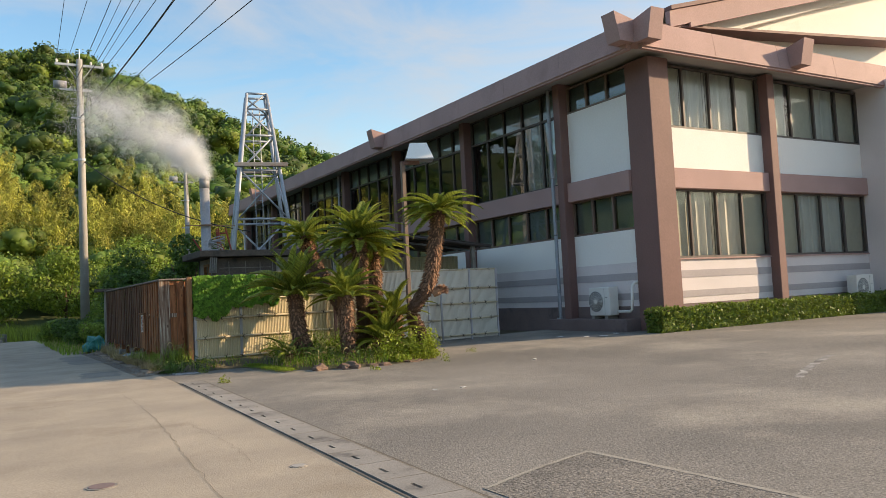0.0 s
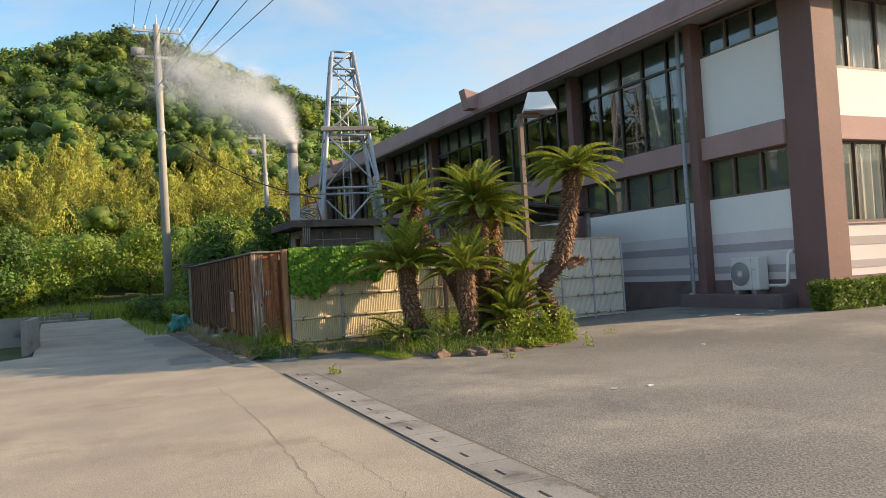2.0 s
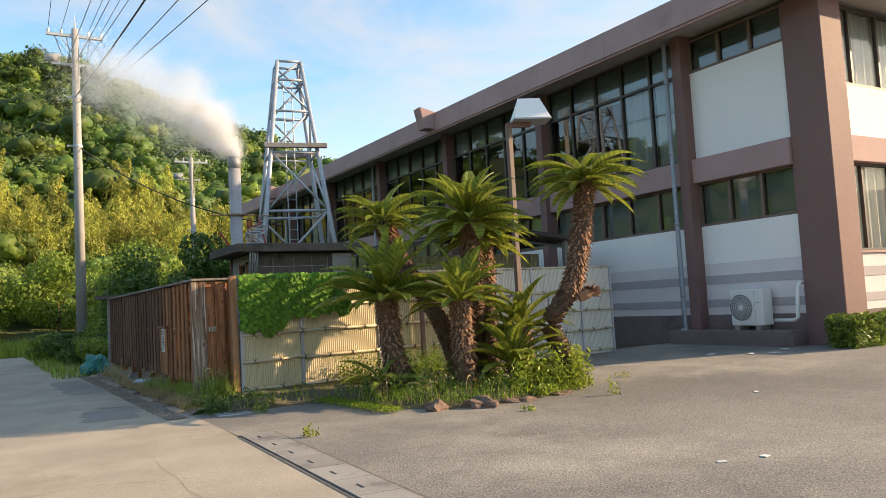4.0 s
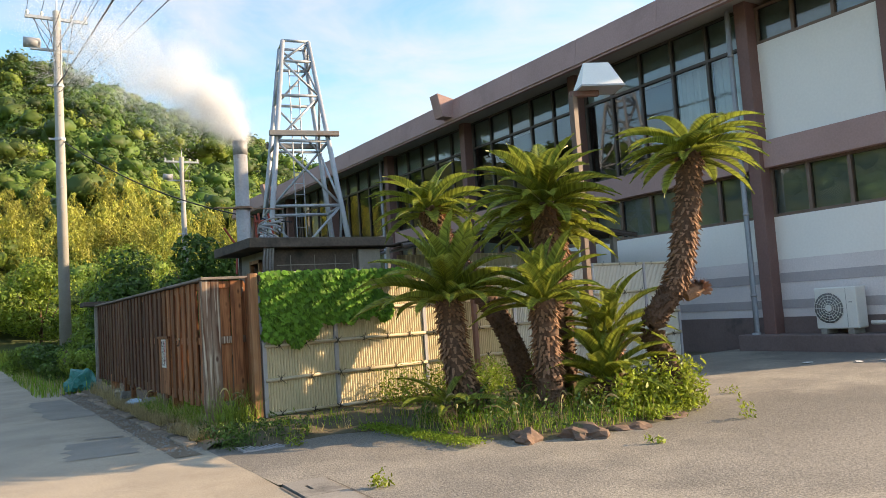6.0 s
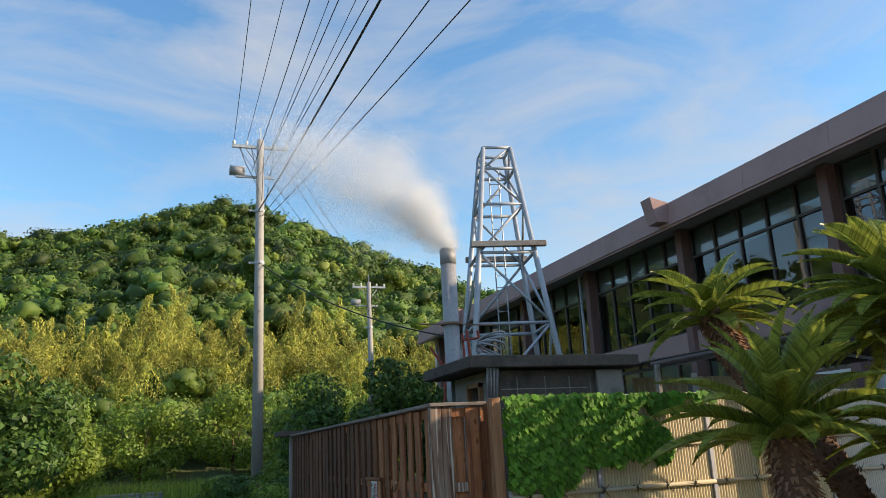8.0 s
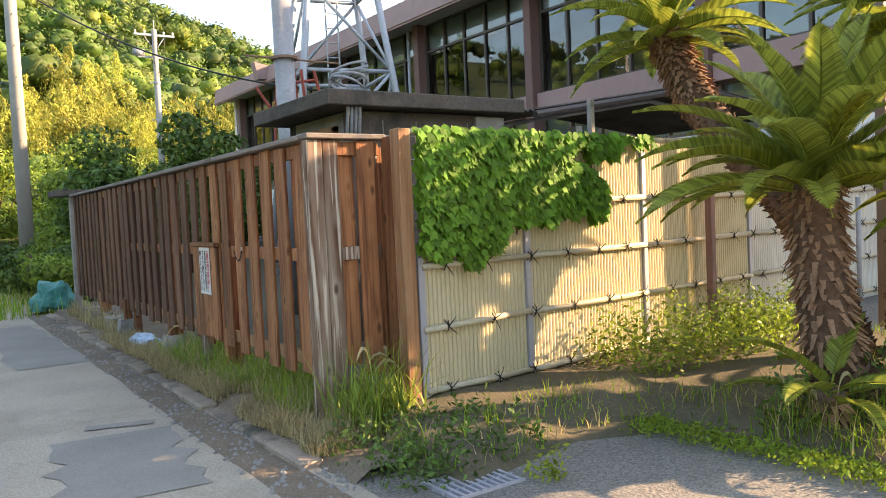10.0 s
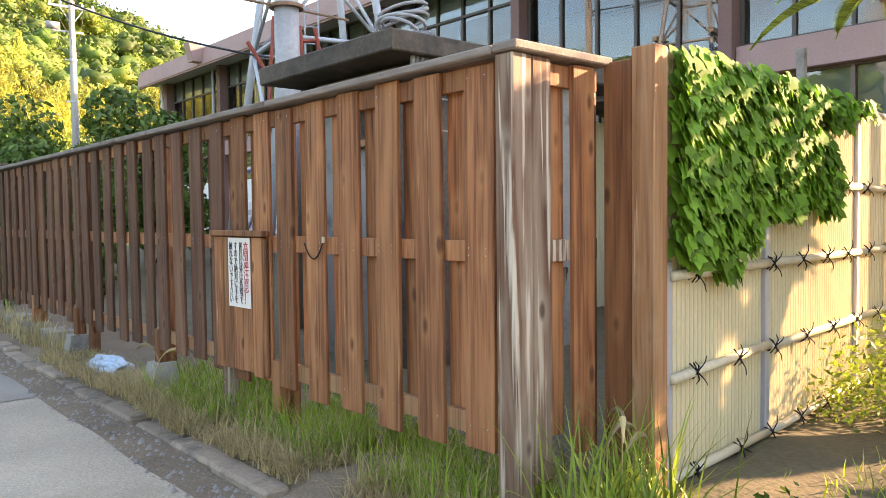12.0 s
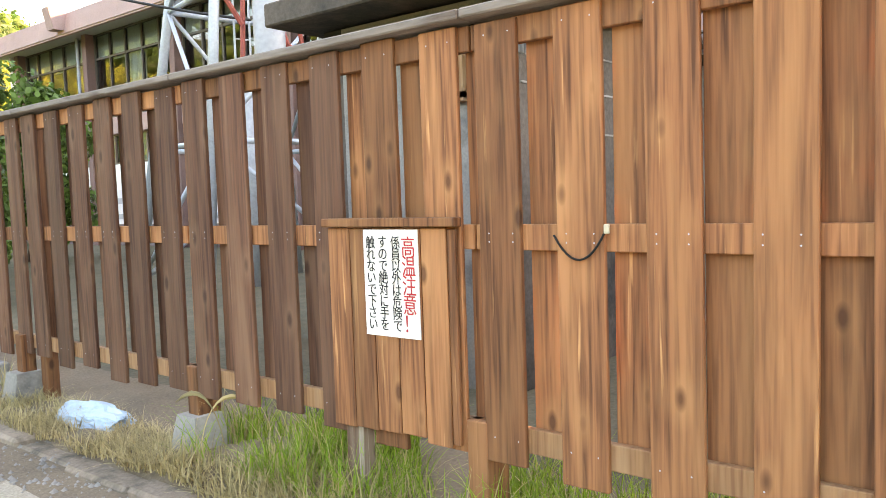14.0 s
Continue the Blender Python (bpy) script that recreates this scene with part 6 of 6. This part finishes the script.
# ---- the wooded hill ----
# headings behind the viewpoint: unseen rim added to keep horizon glare off panes
CREST = [(-180, 6.5), (-120, 9.0), (-40, 11.0), (-20, 12.6), (-10.5, 13.4), (-4.4, 14.3), (1.2, 16.6), (3.8, 16.9), (8.8, 15.3), (12, 14.3), (16, 12.4), (20.5, 10.6), (24, 9.3), (40, 6.5), (80, 6.5), (180, 6.5)]
CX = np.array([c[0] for c in CREST], dtype=float)
CY = np.array([c[1] for c in CREST])
OX, OY = 0.5, 6.0


def hill_z(x, y):
    r = np.hypot(x - OX, y - OY)
    hd = np.degrees(np.arctan2(x - OX, y - OY))
    top = 175 * np.tan(np.radians(np.interp(hd, CX, CY)))
    u = np.clip((r - 56) / 119, 0, 1)
    ridge = 1 + 0.10 * np.sin(hd * 0.55 + r * 0.03) * (1 - u)
    return top * ridge * (0.12 * u + 0.88 * u ** 1.15) - 0.3


nh, nr = 180, 26
rr = 54 + (240 - 54) * np.linspace(0, 1, nr + 1)
aa = np.radians(np.linspace(-180, 180, nh + 1))
R, A = np.meshgrid(rr, aa, indexing="ij")
X, Y = OX + R * np.sin(A), OY + R * np.cos(A)
Z = hill_z(X, Y)
Z[0] = -0.4
hv = np.stack([X, Y, Z], -1).reshape(-1, 3)
hf = np.array([[j * (nh + 1) + i, j * (nh + 1) + i + 1, (j + 1) * (nh + 1) + i + 1, (j + 1) * (nh + 1) + i] for j in range(nr) for i in range(nh)])
single("hill", raw_mesh("hill", hv, hf, M_GRASSGROUND), None, "steep wooded hill behind the lane, with an added low rim round the unseen sides", "hill", kind="structure")


ball_bm = bmesh.new()
bmesh.ops.create_icosphere(ball_bm, subdivisions=2, radius=1.0)
BALL_V = np.array([q.co[:] for q in ball_bm.verts])
BALL_F = np.array([[q.index for q in f.verts] for f in ball_bm.faces])
ball_bm.free()


def lobed_crown(centre, radii, lumps, quads, leaf):
    """A tree crown: uneven leafy lobes, with loose sprays of leaves standing off them."""
    lob = rng.normal(size=(lumps, 3))
    lob[:, 2] = np.abs(lob[:, 2]) * 0.9 - 0.15
    lob /= np.linalg.norm(lob, axis=1)[:, None]
    lob *= rng.uniform(0.4, 0.8, (lumps, 1))
    rad = rng.uniform(0.34, 0.56, lumps)
    radii = np.asarray(radii)
    cores = []
    for c, r in zip(lob, rad):
        cores.append((np.asarray(centre) + (c + BALL_V * r * rng.uniform(0.42, 0.9, (len(BALL_V), 1))) * radii, BALL_F))
    which = rng.integers(0, lumps, quads)
    d = rng.normal(size=(quads, 3))
    d[:, 2] += 0.3
    d /= np.linalg.norm(d, axis=1)[:, None]
    p = np.asarray(centre) + (lob[which] + d * (rad[which] * rng.uniform(0.72, 1.22, quads))[:, None]) * radii
    return cores, leaf_quads(p, leaf, d, 0.6, 0.0, 0.4)


def forest(n, h0, h1, r0, r1, quads, leaf, mat, radius, lift, name, label, keep=None, lumps=7):
    """Broad-leaved woods on the hillside."""
    cores, sprays = [], []
    made = 0
    while made < n:
        hd = rng.uniform(h0, h1)
        r = math.sqrt(rng.uniform(r0 * r0, r1 * r1))
        x, y = OX + r * math.sin(radians(hd)), OY + r * math.cos(radians(hd))
        if keep is not None and not keep(hd, r):
            continue
        z = float(hill_z(np.array(x), np.array(y)))
        k = rng.uniform(0.6, 1.35)
        rad = radius * k
        c, q = lobed_crown((x, y, z + lift * k), (rad, rad, rad * 0.78), lumps, quads, leaf * r * (0.8 + 0.2 * k))
        cores += c
        sprays.append(q)
        made += 1
    single(name, raw_mesh(name, *merge(cores), mat), None, label, "woods", kind="stuff")
    return single("woods_foliage", raw_mesh("woods_foliage", *merge(sprays), mat), None, label + ", outer sprays", "woods", kind="stuff")


def bamboo_grove(n, h0, h1, r0, r1, quads, leaf, keep):
    """Feathery culms that arch over at the tip."""
    pieces = []
    made = 0
    while made < n:
        hd = rng.uniform(h0, h1)
        r = math.sqrt(rng.uniform(r0 * r0, r1 * r1))
        if not keep(hd, r):
            continue
        x, y = OX + r * math.sin(radians(hd)), OY + r * math.cos(radians(hd))
        z = float(hill_z(np.array(x), np.array(y)))
        k = rng.uniform(0.65, 1.35)
        u = rng.uniform(0, 1, quads) ** 0.8
        ang = rng.uniform(0, 6.28)
        lean = 1.5 * u ** 2.4
        o = rng.normal(0, 1.0, (quads, 2))
        o /= np.linalg.norm(o, axis=1)[:, None] + 1e-6
        width = (0.95 * (1 - u) ** 0.6 + 0.10) * rng.uniform(0.55, 1.1, quads)
        p = np.stack([x + lean * math.cos(ang) + o[:, 0] * width, y + lean * math.sin(ang) + o[:, 1] * width, z + 0.5 + 6.0 * k * u - 0.5 * lean], 1)
        d = np.stack([o[:, 0], o[:, 1], np.full(quads, 0.45)], 1)
        pieces.append(leaf_quads(p, leaf * r, d, 0.32, 1.6, 0.4))
        made += 1
    return single("bamboo_grove", raw_mesh("bamboo_grove", *merge(pieces), M_BAMBOOTREE), None, "yellowing bamboo grove on the lower hill", "woods", kind="stuff")


in_bamboo = lambda hd, r: -12 < hd < 24 and 68 + 3 * math.sin(hd * 0.9) < r < 85 + 3 * math.sin(hd * 0.7 + 1) + 2.5 * math.sin(hd * 2.3)
M_WOODS = leaf_material("woodland_leaf", (0.062, 0.125, 0.02), 0.15, 0.6, 0.06, 0.45, None, 0.45, 0.07)
M_WOODS_LIGHT = leaf_material("light_woodland_leaf", (0.15, 0.225, 0.035), 0.2, 0.6, 0.05, 0.32, None, 0.3, 0.15)
forest(760, -20, 32, 84, 190, 360, 0.0021, M_WOODS, 3.7, 2.4, "woods", "dense dark green broad-leaved woods on the hill", keep=lambda h, r: not in_bamboo(h, r))
forest(230, -20, 32, 58, 185, 460, 0.0019, M_WOODS_LIGHT, 3.0, 2.2, "woods", "lighter green trees scattered through the hill woods", keep=lambda h, r: not in_bamboo(h, r))
forest(150, -20, 32, 58, 80, 800, 0.0019, M_WOODS_LIGHT, 2.0, 1.3, "woods", "low light green growth at the foot of the hill")
forest(60, -20, 32, 58, 76, 800, 0.0019, M_WOODS, 2.2, 1.4, "woods", "low dark green growth at the foot of the hill")
bamboo_grove(430, -12, 24, 66, 92, 330, 0.0022, in_bamboo)
forest(330, -180, -20, 70, 190, 60, 0.004, M_WOODS, 4.4, 2.6, "woods", "woods on the hillside across the lane", lumps=5)

# ---- steam from the stack: a drifting cloud of fine white droplets ----
plume = spline([(5.7, 23.6, 5.15), (5.55, 23.65, 5.6), (5.15, 23.8, 6.1), (4.5, 24.0, 6.5), (3.8, 24.3, 6.85), (3.1, 24.55, 7.2), (2.5, 24.8, 7.7)], 72)
drops = []
for i in range(150):
    u = (i + rng.uniform()) / 150
    c = plume[min(int(u * 72), 72)]
    rad = 0.10 + 0.85 * min(1.0, u * 1.7) ** 0.9
    c = np.array(c) + rng.normal(0, 0.42 * rad, 3) * (u > 0.04)
    puff = rad * rng.uniform(0.35, 0.75)
    count = int(2300 * (1.0 - 0.7 * u) * (0.25 + u if u < 0.2 else 1.0))
    drops.append(c + rng.normal(0, puff * 0.5, (count, 3)))
drops = np.concatenate(drops)
single("steam_plume", raw_mesh("steam_plume", *leaf_quads(drops, 0.0072, None, 0.9), M_STEAM), None, "soft white steam drifting from the stack", "steam", kind="stuff")


# ---- marks on the ground ----
def strip(name, pts, width, mat, label, z=0.004, wob=0.0, category="crack"):
    s = Shape()
    p3 = spline([(x, y, 0) for x, y in pts], 10 * (len(pts) - 1))
    v = []
    for i, p in enumerate(p3):
        d = (p3[min(i + 1, len(p3) - 1)] - p3[max(i - 1, 0)]).normalized()
        o = Vector((-d.y, d.x, 0)) * width * 0.5 * (1 + 0.5 * noise.noise((i * 0.9, pts[0][0], 0)))
        w = Vector((noise.noise((i * 0.8, 1, pts[0][1])), noise.noise((i * 0.8, 7, pts[0][1])), 0)) * wob
        v += [tuple(p + w - o + Vector((0, 0, z + lot_height(p.x)))), tuple(p + w + o + Vector((0, 0, z + lot_height(p.x))))]
    s.add(v, [(2 * i, 2 * i + 1, 2 * i + 3, 2 * i + 2) for i in range(len(p3) - 1)])
    return single(name, s, mat, label, category, kind="structure")


M_CRACK = material("crack_dirt", (0.13, 0.115, 0.095), 0.95, 0.4, 4, 40, 0.2)
M_PATCH = material("dark_patch_asphalt", (0.27, 0.245, 0.205), 0.9, 0.4, 1.5, 80, 0.4)
M_PAINT = material("worn_white_paint", (0.36, 0.34, 0.31), 0.8, 0.4, 5, 50, 0.2, stain=(0.13, 0.12, 0.11), stain_scale=3.0, stain_cover=0.55)
strip("road_joint", [(gutter_x(-12) - 0.01, -12), (gutter_x(4) - 0.01, 4), (gutter_x(14) - 0.01, 14.1)], 0.022, M_CRACK, "dark joint beside the gutter", 0.005, 0.006, "joint")
strip("road_joint", [(gutter_x(-12) + 0.41, -12), (gutter_x(4) + 0.41, 4), (gutter_x(14) + 0.41, 14.1)], 0.016, M_CRACK, "dark joint beside the gutter", 0.009, 0.01, "joint")
strip("road_crack", [(1.35, 5.0), (1.49, 7.0), (1.62, 8.5), (1.77, 10.7), (1.83, 13.4)], 0.0045, M_CRACK, "thin dark crack in the lane", 0.004, 0.05)
strip("road_crack", [(1.91, 6.6), (2.02, 7.9), (1.95, 9.2)], 0.0035, M_CRACK, "thin dark crack in the lane", 0.004, 0.06)
strip("road_crack", [(0.2, 12.3), (1.0, 12.6), (2.0, 12.2)], 0.006, M_CRACK, "thin dark crack in the lane", 0.004, 0.06)
strip("road_patch", [(1.95, 17.2), (2.1, 18.6)], 0.75, M_PATCH, "dark asphalt patch in the lane", 0.005, 0.0, "patch")
strip("road_joint", [(1.98, 18.9), (2.42, 18.75)], 0.12, M_PATCH, "dark tarred edge of a patch", 0.008, 0.01, "joint")
strip("road_patch", [(2.2, 21.9), (2.1, 26.0)], 0.7, M_PATCH, "dark asphalt patch in the lane", 0.005, 0.0, "patch")
M_COARSE = material("coarse_patch_asphalt", (0.20, 0.18, 0.152), 0.9, 0.6, 1.2, 40, 1.0, speckle=0.5, tint=(0.07, 0.066, 0.06))
M_DUST = material("pale_dust", (0.33, 0.30, 0.25), 0.95, 0.5, 4.0, 50, 0.4, tint=(0.2, 0.18, 0.15))
single("asphalt_patch", Shape().prism([(2.90, -2.0, 0.001), (4.30, -2.0, 0.001), (4.24, 3.0, 0.001), (4.19, 4.9, 0.001), (3.5, 4.7, 0.001), (2.90, 4.5, 0.001)], (0, 0, 0.004)), M_COARSE, "coarse dark repair patch in the asphalt", "patch", kind="structure")
strip("dust_line", [(4.30, -2.0), (4.24, 3.0), (4.20, 4.9)], 0.055, M_DUST, "pale dusty edge of the repair patch", 0.0075, 0.012, "joint")
strip("dust_line", [(4.20, 4.92), (3.5, 4.72), (2.92, 4.5)], 0.035, M_DUST, "pale dusty edge of the repair patch", 0.0075, 0.012, "joint")
strip("painted_line", [(9.1, 6.4), (10.2, 6.95), (11.5, 7.5)], 0.12, M_PAINT, "faded white painted line on the asphalt", 0.004, 0.01, "painted line")
man = thing("manhole_cover", "round iron manhole cover set in the lane", "manhole cover", (0.73, 6.55, 0.0))
part("ring", Shape().tube([(0, 0, -0.03), (0, 0, 0.006)], 0.115, 24), M_CONCRETE, man)
part("lid", Shape().tube([(0, 0, -0.02), (0, 0, 0.010)], 0.095, 24), M_PLINTH, man, "dark iron lid")
cap = thing("valve_cap", "small pale oval valve cover in the lane", "valve cover", (2.17, 6.15, 0.0))
part("ring", Shape().tube([(0, 0, -0.03), (0, 0, 0.005)], 0.075, 20), M_CONCRETE, cap)
part("lid", Shape().tube([(0, 0, -0.02), (0, 0, 0.008)], 0.058, 20), M_POLE, cap)
grate = thing("drain_grate", "small steel drain grate at the fence corner", "drain grate", (3.4, 16.2, 0.0))
for i in range(10):
    part("bar", Shape().box(-0.22 + 0.045 * i, -0.20 + 0.045 * i, -0.15, 0.15, -0.02, 0.02), M_ALU, grate)
for j in range(4):
    part("cross_bar", Shape().box(-0.23, 0.23, -0.15 + 0.1 * j - 0.006, -0.15 + 0.1 * j + 0.006, -0.02, 0.016), M_ALU, grate)
M_LITTER = material("pale_litter", (0.7, 0.68, 0.64), 0.7, 0.2, 8, 40, 0.0)
for i, (x, y, sx, sy) in enumerate(((12.6, 15.6, 0.09, 0.05), (12.9, 14.9, 0.12, 0.05), (13.9, 14.9, 0.08, 0.05), (13.2, 14.6, 0.1, 0.04), (5.4, 9.5, 0.04, 0.02), (5.8, 9.4, 0.04, 0.03), (8.9, 11.8, 0.05, 0.03))):
    z = lot_height(x)
    single("litter", Shape().box(-sx, sx, -sy, sy, 0.002, 0.012, 0.003), M_LITTER, "small scrap of pale litter on the asphalt", "litter", group="scraps of litter", at=pose(x, y, z, 0, 0, i * 37))
gravel = np.stack([2.93 - 0.42 * rng.uniform(0, 1, 2600) ** 1.8, rng.uniform(16.5, 27.5, 2600), np.full(2600, 0.008)], 1)
gv, gf = [], []
for x, y, z in gravel:
    r = 0.004 + 0.016 * rng.uniform(0, 1) ** 3
    o = len(gv)
    gv += [(x - r, y - r, z - 0.004), (x + r, y - r * 0.8, z - 0.004), (x + r * 0.7, y + r, z - 0.004), (x - r, y + r, z - 0.004), (x, y, z + r)]
    gf += [(o, o + 1, o + 4), (o + 1, o + 2, o + 4), (o + 2, o + 3, o + 4), (o + 3, o, o + 4)]
single("gravel", raw_mesh("gravel", gv, gf, M_CONCRETE), None, "loose grit along the kerb", "gravel", kind="stuff")
